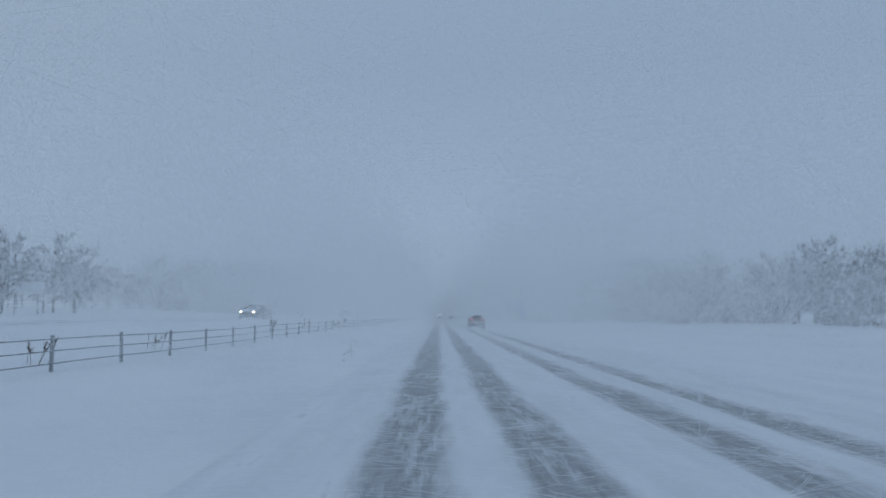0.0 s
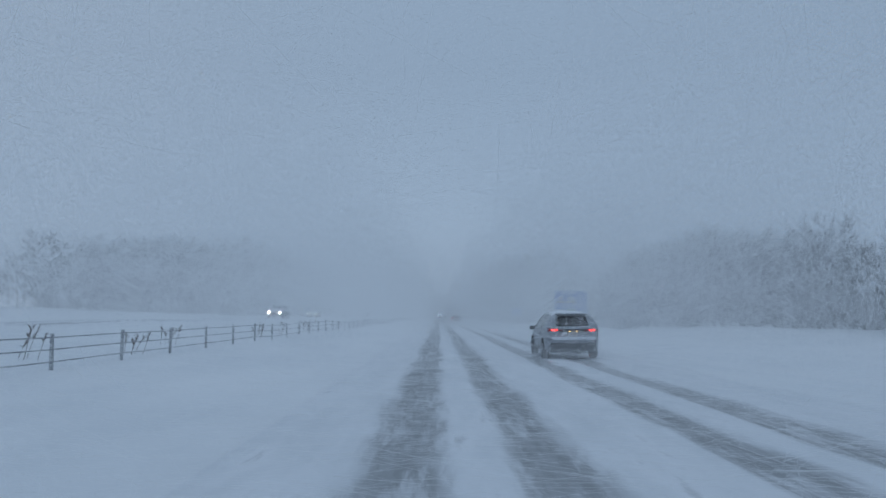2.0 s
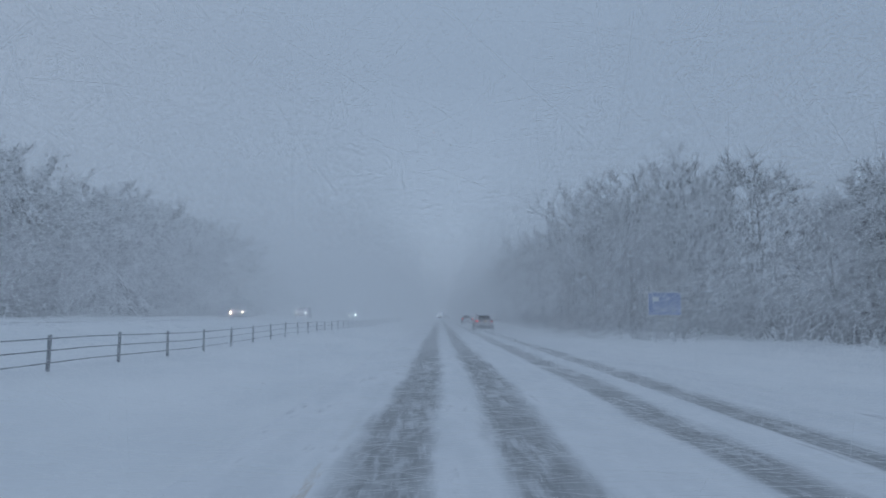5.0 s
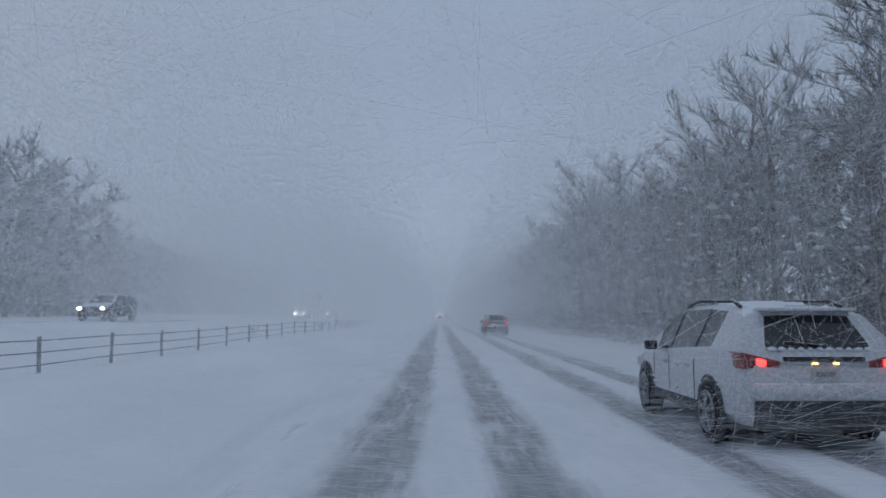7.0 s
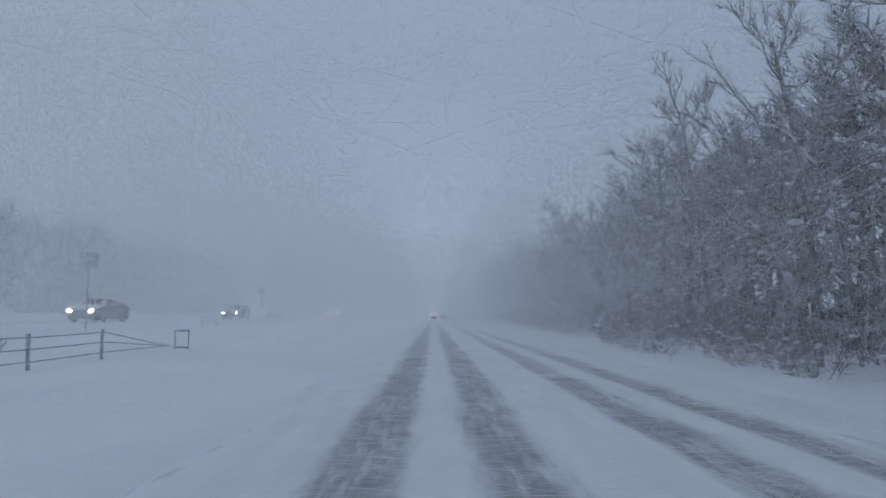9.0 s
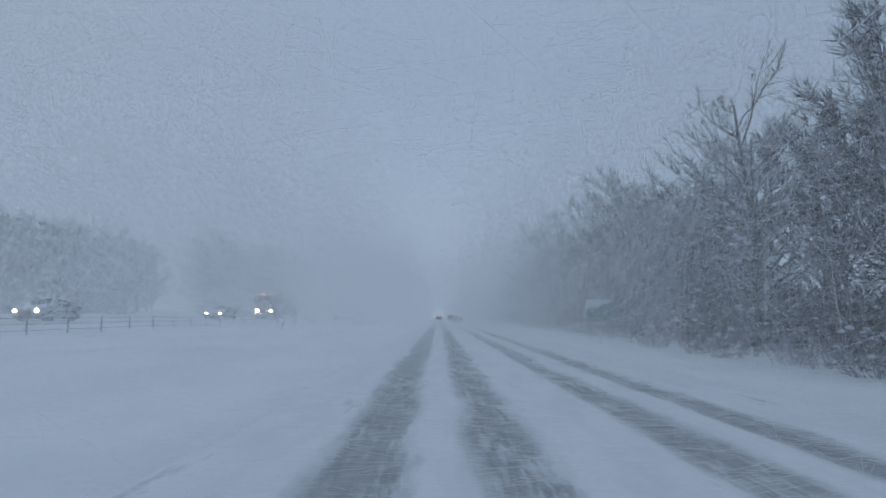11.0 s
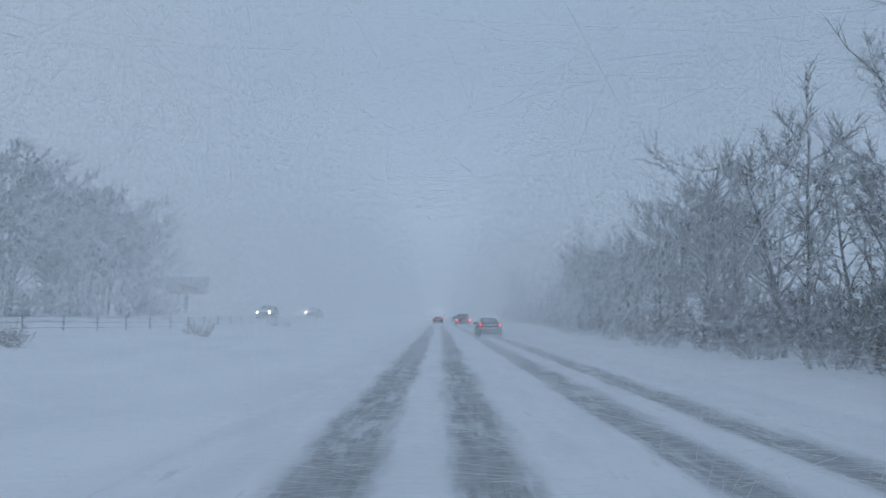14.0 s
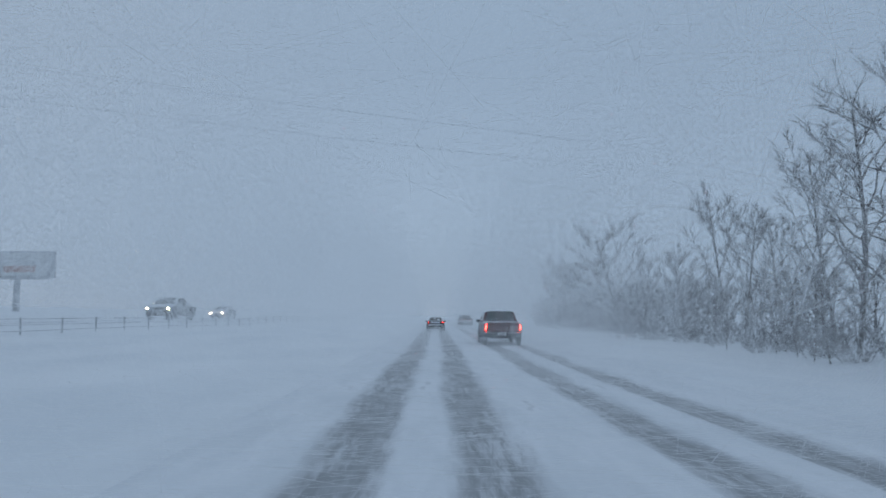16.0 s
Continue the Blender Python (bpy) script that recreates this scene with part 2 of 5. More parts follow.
def make_road():
    xs = [-2.9 + 0.1357 * i for i in range(71)]
    ys = [-60, *[-30 + 2.0 * i for i in range(430)], 1000, 1400, 2400]

    def z(x, y):
        h = 0.035 + 0.02 * noise.noise((x * 0.9, y * 0.3, 7))
        for c, w in TRACKS:
            d = abs(x - c + 0.07 * noise.noise((0, y * 0.15, c * 9)))
            h -= 0.045 * (1 - smooth(w - 0.12, w + 0.12, d)) * (1 + 0.4 * noise.noise((x * 3, y * 0.8, 1)))
        return h if -2.85 < x < 6.55 else 0.0
    n = len(xs)
    vs = [(x, y, z(x, y)) for y in ys for x in xs]
    fs = [(j * n + i, j * n + i + 1, (j + 1) * n + i + 1, (j + 1) * n + i) for j in range(len(ys) - 1) for i in range(n - 1)]
    me = bpy.data.meshes.new("road")
    me.from_pydata(vs, [], fs)
    me.materials.append(M_ROAD)
    me.polygons.foreach_set("use_smooth", [True] * len(fs))
    return tagged(new("road", me), "snow-packed motorway lanes with slushy grey wheel tracks", "road", kind="structure")


def make_far_road():
    xs = [-27.3 + 0.35 * i for i in range(26)]
    ys = [-60, *[-30 + 4.0 * i for i in range(215)], 1000, 1400]

    def z(x, y):
        h = ground_z(x, y) + 0.06
        for c, w in FAR_TRACKS:
            h -= 0.04 * (1 - smooth(w - 0.12, w + 0.2, abs(x - c)))
        return h if -27.2 < x < -18.7 else h - 0.12
    n = len(xs)
    vs = [(x, y, z(x, y)) for y in ys for x in xs]
    fs = [(j * n + i, j * n + i + 1, (j + 1) * n + i + 1, (j + 1) * n + i) for j in range(len(ys) - 1) for i in range(n - 1)]
    me = bpy.data.meshes.new("far_road")
    me.from_pydata(vs, [], fs)
    me.materials.append(M_ROAD_FAR)
    me.polygons.foreach_set("use_smooth", [True] * len(fs))
    return tagged(new("far_road", me), "snow-packed opposite carriageway with grey wheel tracks", "road", kind="structure")


make_ground()
make_road()
make_far_road()


# ---- trees ----
class Sticks:
    """Collects tapered branches as plain vertex and face lists, the quickest way to a mesh."""

    def __init__(self):
        self.v, self.f = [], []

    def add(self, pts, r0, r1, sides):
        n = len(pts)
        base = len(self.v)
        for i, p in enumerate(pts):
            d = (pts[min(i + 1, n - 1)] - pts[max(i - 1, 0)]).normalized()
            u = d.orthogonal().normalized()
            w = d.cross(u)
            r = r0 + (r1 - r0) * i / (n - 1)
            for k in range(sides):
                a = 2 * math.pi * k / sides
                self.v.append(tuple(p + (u * math.cos(a) + w * math.sin(a)) * r))
        for i in range(n - 1):
            for k in range(sides):
                a, b = base + i * sides + k, base + i * sides + (k + 1) % sides
                self.f.append((a, b, b + sides, a + sides))

    def blade(self, p, q, r):
        """A twig: one long thin triangle."""
        d = (q - p).normalized()
        u = d.orthogonal().normalized() * r
        b = len(self.v)
        self.v += [tuple(p - u), tuple(p + u), tuple(q)]
        self.f.append((b, b + 1, b + 2))

    def mesh(self, name, mat, soft=True):
        me = bpy.data.meshes.new(name)
        me.from_pydata(self.v, [], self.f)
        me.materials.append(mat)
        if soft:
            me.polygons.foreach_set("use_smooth", [True] * len(self.f))
        return me


def wander(rng, p, d, length, n, bend, lift):
    pts = [p.copy()]
    for _ in range(n):
        d = (d + Vector((rng.uniform(-1, 1), rng.uniform(-1, 1), rng.uniform(-1, 1))) * bend + Vector((0, 0, lift))).normalized()
        p = p + d * (length / n)
        pts.append(p)
    return pts


def along(pts, f):
    x = f * (len(pts) - 1)
    i = min(int(x), len(pts) - 2)
    return pts[i].lerp(pts[i + 1], x - i), (pts[i + 1] - pts[i]).normalized()


def snow_lumps(seed, spots, size):
    """Small clods of snow resting on branches, as one mesh."""
    rng = random.Random(seed)
    bm = bmesh.new()
    for p in spots:
        s = size * rng.uniform(0.5, 1.4)
        bmesh.ops.create_icosphere(bm, subdivisions=1, radius=1.0, matrix=Matrix.Translation(p) @ Matrix.Rotation(rng.uniform(0, 3), 4, "Z") @ Matrix.Diagonal((s * 1.6, s, s * 0.6, 1)))
    return bm


def bare_tree(seed, height, spread, limbs=15, subs=8, twigs=9, low=0.28, girth=0.017, fine=0.012, reach=(0.3, 0.85), mat=None, lean=False, loads=0):
    """Meshes of a leafless tree: the trunk, and a rounded crown of rising, curving limbs with fine snow-dusted twigs."""
    rng = random.Random(seed)
    trunk, crown, spots = Sticks(), Sticks(), []
    stem = wander(rng, Vector((0, 0, -0.4)), Vector((rng.uniform(-0.08, 0.08), rng.uniform(-0.08, 0.08), 1)), height * 0.80, 9, 0.07, 0.05)
    trunk.add(stem, height * girth, height * 0.004, 7)
    top = stem[-1]
    heart = Vector((top.x * 0.6, top.y * 0.6, height * (0.36 + 0.5 * low)))
    rise = height * 0.97 - heart.z
    for i in range(limbs):
        f = low + (0.99 - low) * ((i + rng.random()) / limbs)
        p, d = along(stem, f)
        a = i * 2.4 + rng.uniform(-0.5, 0.5)
        up = min(max((f - low) / (1 - low), 0), 1) * 1.12 - 0.12 + rng.uniform(-0.18, 0.18)
        k = rng.uniform(0.78, 1.04)
        tip = heart + Vector((math.cos(a) * math.cos(up) * spread, math.sin(a) * math.cos(up) * spread, math.sin(up) * rise)) * k
        if tip.z < p.z + 0.3:
            tip.z = p.z + rng.uniform(0.3, 1.2)
        way = tip - p
        bend = p + way * 0.45 + Vector((0, 0, -0.10 if i % 3 else 0.10)) * way.length + Vector((rng.uniform(-1, 1), rng.uniform(-1, 1), rng.uniform(-1, 1))) * way.length * 0.08
        limb = [p.lerp(bend, q).lerp(bend.lerp(tip, q), q) + Vector((rng.uniform(-1, 1), rng.uniform(-1, 1), rng.uniform(-1, 1))) * way.length * 0.04 * (0 < q < 1) for q in (0, 0.2, 0.4, 0.6, 0.8, 1.0)]
        ln = way.length
        r = height * girth * (1.05 - 0.7 * f) * 0.5 + 0.012
        crown.add(limb, r, 0.006, 4)
        if i < loads:
            spots += [along(limb, rng.uniform(0.25, 0.8))[0] + Vector((0, 0, 0.07)) for _ in range(2)]
        for j in range(subs):
            g = 0.2 + 0.8 * ((j + rng.random()) / subs) ** 0.75
            p2, d2 = along(limb, g)
            out = (p2 - heart).normalized()
            side = Vector((rng.uniform(-1, 1), rng.uniform(-1, 1), rng.uniform(-0.5, 0.9)))
            sl = (0.16 * spread + 0.16 * ln) * rng.uniform(0.6, 1.25)
            sub = wander(rng, p2, (d2 * 0.55 + side * 0.8 + out * 0.35).normalized(), sl, 2, 0.22, 0.05)
            if lean:
                crown.blade(sub[0], sub[-1], 0.025)
            else:
                crown.add(sub, 0.016, 0.007, 3)
            for _ in range(twigs):
                p3, d3 = along(sub, rng.uniform(0.1, 1.0))
                q = p3 + (d3 * 0.7 + out * 0.3 + Vector((rng.uniform(-1, 1), rng.uniform(-1, 1), rng.uniform(-0.6, 0.8)))).normalized() * rng.uniform(*reach)
                crown.blade(p3, q, fine * rng.uniform(0.6, 1.3))
    made = [trunk.mesh("trunk", M_BARK), crown.mesh("crown", mat or M_TWIG, False)]
    if spots:
        made.append(mesh_of("snow_load", snow_lumps(seed, spots, 0.15), M_CLUMP))
    return made


def shrub(seed, height, stems=16, twigs=22, mat=None):
    rng = random.Random(seed)
    st = Sticks()
    spots = []
    for i in range(stems):
        a = rng.uniform(0, 6.28)
        d = Vector((math.cos(a) * 0.6, math.sin(a) * 0.6, 1)).normalized()
        base = Vector((math.cos(a), math.sin(a), 0)) * rng.uniform(0, 0.7)
        base.z = -0.25
        ln = height * rng.uniform(0.6, 1.1)
        line = wander(rng, base, d, ln, 4, 0.2, 0.0)
        st.add(line, 0.02, 0.007, 3)
        for _ in range(twigs):
            p, d2 = along(line, rng.uniform(0.1, 1))
            q = p + (d2 * 0.6 + Vector((rng.uniform(-1, 1), rng.uniform(-1, 1), rng.uniform(-0.5, 0.7)))).normalized() * rng.uniform(0.2, 0.7)
            st.blade(p, q, 0.02 * rng.uniform(0.6, 1.4))
        if rng.random() < 0.5:
            spots.append(along(line, rng.uniform(0.4, 0.9))[0])
    return st.mesh("branchwork", mat or M_TWIG, False), mesh_of("snow_load", snow_lumps(seed, spots, 0.11), M_CLUMP)


def planted(name, meshes, x, y, turn, size, label, category, group, sink=0.0):
    e = thing(name, Matrix.Translation((x, y, ground_z(x, y) - sink)) @ Matrix.Rotation(turn, 4, "Z") @ Matrix.Scale(size, 4), label, category, group)
    for me in meshes:
        o = new(me.name.split(".")[0], me)
        o.parent = e
        if o.name.startswith("snow"):
            tagged(o, kind="stuff")
    return e


TALL = [bare_tree(11 + i, 15.5, 3.6, 18, 10, 17, 0.22 + 0.04 * i, 0.011, 0.0105, (0.3, 1.0), loads=7) for i in range(4)]
RUSTY = [bare_tree(21 + i, 14.5, 3.8, 17, 9, 18, 0.18, 0.013, 0.02, (0.2, 0.6), M_RUST, False, 6) for i in range(2)]
BROAD = [bare_tree(31 + i, 12.5, 4.2, 18, 10, 17, 0.24, 0.014, 0.0105, (0.3, 0.95)) for i in range(3)]
SLIM = [bare_tree(51 + i, 11.5, 2.2, 14, 8, 12, 0.2, 0.009, 0.015, lean=True) for i in range(3)]
YOUNG = [bare_tree(55 + i, 5.6, 1.3, 10, 6, 10, 0.15, 0.008, 0.009, (0.2, 0.5), None, True) for i in range(3)]
BACK = [bare_tree(61 + i, 15.0, 4.2, 16, 9, 16, 0.12, 0.011, 0.028, (0.3, 0.9), M_MASS, True) for i in range(3)]
FAR = [bare_tree(71 + i, 15.0, 4.8, 14, 8, 15, 0.06, 0.012, 0.05, (0.4, 1.1), M_MASS, True) for i in range(4)]
BRUSH = [shrub(91 + i, 2.6 + 0.5 * i, 18, 34) for i in range(3)] + [shrub(97, 2.8, 18, 34, M_RUST)]

rng = random.Random(5)


def belt(y0, y1, edge, depth, step, size, kinds, label, group, name="bare_tree", category="tree"):
    """A row of trees along the road, their trunks within a strip of the given depth."""
    y = y0
    while y < y1:
        x = edge + depth * rng.random() * (1 if edge > 0 else -1)
        planted(name, rng.choice(kinds), x, y + rng.uniform(-0.4, 0.4) * step, rng.uniform(0, 6.28), size * rng.uniform(0.72, 1.18), label, category, group)
        y += step * rng.uniform(0.8, 1.2)


def deep_wood(name, label, rows):
    """Many crowded trees that nobody could count, joined into one mesh."""
    vs, fs, count = [], [], 0
    for y0, y1, edge, depth, step, size, kinds in rows:
        y = y0
        while y < y1:
            x = edge + depth * rng.random() * (1 if edge > 0 else -1)
            yy = y + rng.uniform(-0.4, 0.4) * step
            m = Matrix.Translation((x, yy, ground_z(x, yy))) @ Matrix.Rotation(rng.uniform(0, 6.28), 4, "Z") @ Matrix.Scale(size * rng.uniform(0.86, 1.1), 4)
            a = np.array(m)
            for me in rng.choice(kinds):
                co = np.empty(len(me.vertices) * 3, np.float32)
                me.vertices.foreach_get("co", co)
                vs.append(co.reshape(-1, 3) @ a[:3, :3].T + a[:3, 3])
                fs += [tuple(i + count for i in p.vertices) for p in me.polygons]
                count += len(me.vertices)
            y += step * rng.uniform(0.8, 1.2)
    me = bpy.data.meshes.new(name)
    me.from_pydata(np.concatenate(vs).tolist(), [], fs)
    me.materials.append(M_MASS)
    return tagged(new(name, me), label, "woodland", kind="stuff")


WOOD_LABEL, WOOD = "bare deciduous tree with snow along its branches, beside the motorway", "roadside wood"
DEEP_LABEL = "dense grey leafless trees crowded in a roadside wood"
FAR_LABEL, FAR_WOOD = "hazy snow-dusted trees of a wood beyond the far carriageway", "far wood"
BRUSH_LABEL = "tangled snow-laden brush at the edge of a wood"
BRUSHWOOD = [b[:1] for b in BRUSH]
# the clump and the wood set back from the road before and behind the blue sign
belt(60, 100, 37, 5, 3.6, 0.58, BACK, WOOD_LABEL, WOOD)
belt(99, 140, 31, 5, 3.2, 0.48, BACK, WOOD_LABEL, WOOD)
belt(158, 228, 22.5, 4, 4.6, 0.58, BACK + BROAD, WOOD_LABEL, WOOD)
belt(150, 228, 29, 5, 4.4, 0.74, BACK, WOOD_LABEL, WOOD)
# the tall wood close by the road
belt(224, 345, 13.4, 2.6, 4.0, 1.02, TALL + RUSTY, WOOD_LABEL, WOOD)
belt(345, 430, 14.4, 3.0, 4.0, 0.98, TALL + SLIM + RUSTY, WOOD_LABEL, WOOD)
belt(430, 488, 14.6, 3.0, 4.4, 1.04, TALL + BROAD + SLIM, WOOD_LABEL, WOOD)
belt(488, 548, 15.0, 3.0, 3.8, 0.90, BROAD + SLIM, WOOD_LABEL, WOOD)
deep_wood("roadside_woodland", DEEP_LABEL, (
    (60, 100, 40, 7, 2.2, 0.60, FAR), (98, 146, 33, 7, 1.8, 0.56, FAR), (98, 146, 31, 3, 2.0, 1.1, BRUSHWOOD), (146, 205, 37, 6, 4.6, 0.76, FAR), (196, 232, 34, 9, 3.4, 1.0, FAR), (150, 205, 47, 9, 4.6, 0.95, FAR), (205, 262, 48, 10, 4.0, 1.25, FAR), (205, 270, 62, 14, 4.0, 1.32, FAR),
    (226, 350, 17.5, 4.0, 4.0, 1.08, BACK), (226, 430, 24, 5, 4.6, 1.15, FAR), (350, 486, 19, 4.0, 4.2, 1.0, BACK), (430, 490, 24, 5, 5.0, 1.0, FAR), (488, 546, 19.5, 4.0, 5.0, 0.74, BACK),
    (156, 230, 21.5, 2.5, 2.2, 0.95, BRUSHWOOD), (146, 232, 27, 4, 1.9, 1.5, BRUSHWOOD), (146, 232, 36, 6, 2.2, 1.9, BRUSHWOOD), (60, 140, 36, 4, 2.2, 1.2, BRUSHWOOD), (222, 486, 16.0, 3.0, 2.6, 1.25, BRUSHWOOD), (222, 520, 21.0, 3.0, 3.0, 1.5, BRUSHWOOD),
    (486, 548, 16.5, 2.5, 3.4, 1.0, BRUSHWOOD), (545, 650, 16.0, 3.0, 2.0, 0.8, BRUSHWOOD)))
planted("bare_tree", bare_tree(43, 15.5, 6.4, 16, 10, 12, 0.38, 0.018, 0.011, (0.3, 0.8), M_LADEN), 13.6, 239.5, 0.7, 1.05,
        "wide-crowned bare tree with thick snow on every limb", "tree", WOOD)
planted("bare_tree", bare_tree(44, 14.0, 5.2, 17, 10, 13, 0.32, 0.018, 0.011, (0.3, 0.8), M_LADEN), 16.4, 507.0, 2.1, 1.05,
        "wide-crowned bare tree with thick snow on every limb", "tree", WOOD)
planted("bare_tree", bare_tree(45, 9.0, 3.8, 9, 7, 8, 0.42, 0.018, 0.011, (0.3, 0.7), M_LADEN), 22.0, 196.0, 1.2, 1.0,
        "small bare tree with snow-whitened limbs before a wood", "tree", WOOD)
# young growth and single tall trees towards the end
belt(548, 650, 15.0, 3.5, 1.3, 0.80, YOUNG, "slender bare sapling in a snowy thicket", "sapling thicket")
belt(550, 650, 17.5, 5.0, 1.7, 1.05, YOUNG + SLIM[:1], "slender bare sapling in a snowy thicket", "sapling thicket")
belt(552, 660, 22.0, 5.0, 3.0, 1.1, YOUNG, "slender bare sapling in a snowy thicket", "sapling thicket")
planted("bare_tree", BROAD[1], 15.8, 552.0, 1.0, 0.92, "tall wide-crowned bare tree above a thicket", "tree", WOOD)
planted("bare_tree", BROAD[2], 15.8, 592.0, 2.2, 0.92, "tall wide-crowned bare tree above a thicket", "tree", WOOD)
planted("bare_tree", BROAD[0], 19.0, 640.0, 4.2, 0.85, "tall wide-crowned bare tree above a thicket", "tree", WOOD)
# beyond the far carriageway
deep_wood("far_woodland", FAR_LABEL, (
    (74, 100, -45, 5, 3.6, 0.66, FAR), (104, 215, -74, 9, 3.6, 0.72, FAR),
    (222, 312, -36.5, 5, 3.6, 1.12, FAR), (224, 312, -44, 7, 4.2, 1.2, FAR), (221, 252, -53, 14, 1.5, 1.16, FAR), (224, 256, -68, 22, 1.6, 1.16, FAR),
    (316, 500, -51, 5, 4.2, 0.95, FAR), (316, 520, -58, 7, 4.8, 1.05, FAR), (484, 514, -38, 5, 4.0, 0.80, BACK), (512, 566, -37.5, 5, 3.2, 1.2, BACK), (510, 564, -44, 7, 4.0, 1.2, BACK),
    (220, 312, -34.5, 2.5, 2.2, 1.5, BRUSHWOOD), (220, 312, -40, 5, 2.0, 2.2, BRUSHWOOD), (219, 224, -44, 40, 0.2, 2.2, BRUSHWOOD), (316, 480, -46, 4, 4.4, 1.7, BRUSHWOOD), (484, 568, -35.5, 3, 3.4, 1.3, BRUSHWOOD)))
for a, b, e in ((226, 300, 11.4), (300, 350, 10.8), (350, 416, 12.4), (424, 548, 13.2)):
    belt(a, b, e, 2.0, 3.0, 1.0, BRUSH, BRUSH_LABEL, "roadside brush", "shrub", "shrub")


def bent_sapling(x, y, bends, girth=0.075):
    """A thin stem bowed over by the snow that lies along its upper side; bends: how far out and how high it is, from the root on."""
    e = thing("bent_sapling", pose(x, y, ground_z(x, y)), "thin bowed sapling with a thick ridge of snow along it", "sapling")
    r = random.Random(int(y))
    knots = [Vector((-u, 0, z)) for u, z in bends]
    pts = [along(knots, i / 24)[0] + Vector((r.uniform(-1, 1), r.uniform(-1.5, 1.5), r.uniform(-1, 1))) * 0.05 for i in range(25)]
    st = Sticks()
    st.add(pts, girth, 0.02, 6)
    part("stem", st.mesh("stem", M_BARK), M_BARK, e)
    lying = [p + Vector((0, 0, 0.05)) for p, q in zip(pts, pts[1:]) if abs((q - p).normalized().z) < 0.88]
    bm = bmesh.new()
    for i, (p, q) in enumerate(zip(lying, lying[1:])):
        if (q - p).length < 0.8 and r.random() < 0.9:
            k = r.uniform(0.05, 0.09)
            add_tube(bm, [p, p.lerp(q, 0.5) + Vector((0, 0, r.uniform(0, 0.05))), q], [k, k * r.uniform(1.0, 1.4), k], 6)
    part("snow_ridge", bm, M_CLUMP, e, "thick ridge of snow", True)
    tw = Sticks()
    for _ in range(60):
        p, d = along(pts, r.uniform(0.3, 1.0))
        tw.blade(p, p + (d + Vector((r.uniform(-1, 1), r.uniform(-1, 1), r.uniform(-1, 0.6)))).normalized() * r.uniform(0.3, 0.9), 0.012)
    part("crown", tw.mesh("crown", M_TWIG, False), M_TWIG, e)


bent_sapling(15.0, 323, ((0, -0.4), (0.3, 3.0), (0.7, 5.4), (1.5, 7.4), (2.6, 8.5), (3.6, 8.7)))
bent_sapling(15.4, 303.5, ((0, -0.4), (0.1, 3.0), (0.5, 5.6), (1.6, 6.7), (3.0, 6.6), (4.2, 6.1), (5.6, 6.3)))
bent_sapling(12.0, 302.0, ((0, -0.3), (0.5, 1.0), (1.3, 2.2), (1.6, 2.9), (1.1, 3.35), (0.4, 3.45), (-0.2, 3.2), (-0.9, 3.4)), 0.05)


def spruce(x, y, h):
    """A small spruce, its drooping boughs loaded with snow."""
    r = random.Random(8)
    st, spots = Sticks(), []
    for i in range(90):
        f = (i + r.random()) / 90
        z, a = h * (0.04 + 0.93 * f), i * 2.4
        ln = 1.55 * (1 - f) ** 0.85 + 0.08
        tip = Vector((math.cos(a) * ln, math.sin(a) * ln, z - 0.22 * ln))
        root = Vector((0, 0, z))
        for _ in range(34):
            p = root.lerp(tip, r.uniform(0.15, 1.0))
            q = p + Vector((math.cos(a) + r.uniform(-1, 1), math.sin(a) + r.uniform(-1, 1), r.uniform(-0.7, 0.25))).normalized() * r.uniform(0.12, 0.3)
            st.blade(p, q, 0.055)
        if r.random() < 0.45:
            spots.append(root.lerp(tip, r.uniform(0.6, 1.0)) + Vector((0, 0, 0.04)))
    trunk = Sticks()
    trunk.add([Vector((0, 0, -0.3)), Vector((0, 0, h * 0.5)), Vector((0, 0, h))], 0.09, 0.01, 6)
    planted("spruce", (trunk.mesh("trunk", M_BARK), st.mesh("crown", M_NEEDLE, False), mesh_of("snow_load", snow_lumps(3, spots, 0.15), M_CLUMP)), x, y, 0.4, 1.0,
            "small dark green spruce loaded with clumps of snow", "tree", "")


spruce(19.0, 176.0, 4.1)
spruce(21.2, 179.5, 3.0)


# ---- the cable fences ----
def cable_fence(x, y0, y1, step, tops, end_y=None):
    """Steel posts with three ropes strung along them."""
    z0 = ground_z(x, (y0 + y1) / 2)
    e = thing("cable_fence", pose(x, y0, 0), "weathered steel post-and-cable median fence in deep snow", "fence", "median fences")
    bm = bmesh.new()
    add_box(bm, -0.034, 0.034, -0.028, 0.028, -0.6, tops[-1] + 0.08, 0.008)
    post_mesh = mesh_of("post", bm, M_STEEL)
    n = int((y1 - y0) / step)
    r = random.Random(int(abs(x) * 10))
    for i in range(n + 1):
        o = new("post", post_mesh)
        o.parent = e
        y = i * step
        o.matrix_local = Matrix.Translation((0, y, ground_z(x, y0 + y))) @ Matrix.Rotation(r.uniform(-0.03, 0.03), 4, "X") @ Matrix.Rotation(r.uniform(-0.02, 0.02), 4, "Y")
    for h in tops:
        pts, y = [], 0.0
        while y <= n * step + 0.01:
            pts.append((0.05, y, ground_z(x, y0 + y) + h))
            y += step / 2
        if end_y is not None:
            low = ground_z(x, end_y)
            pts += [(0.05, end_y - y0 - 1.5, low + 0.12 + h * 0.28), (0.05, end_y - y0, low + 0.16)]
        part("cable", tube(pts, [0.013] * len(pts), 5), M_CABLE, e)
    return e


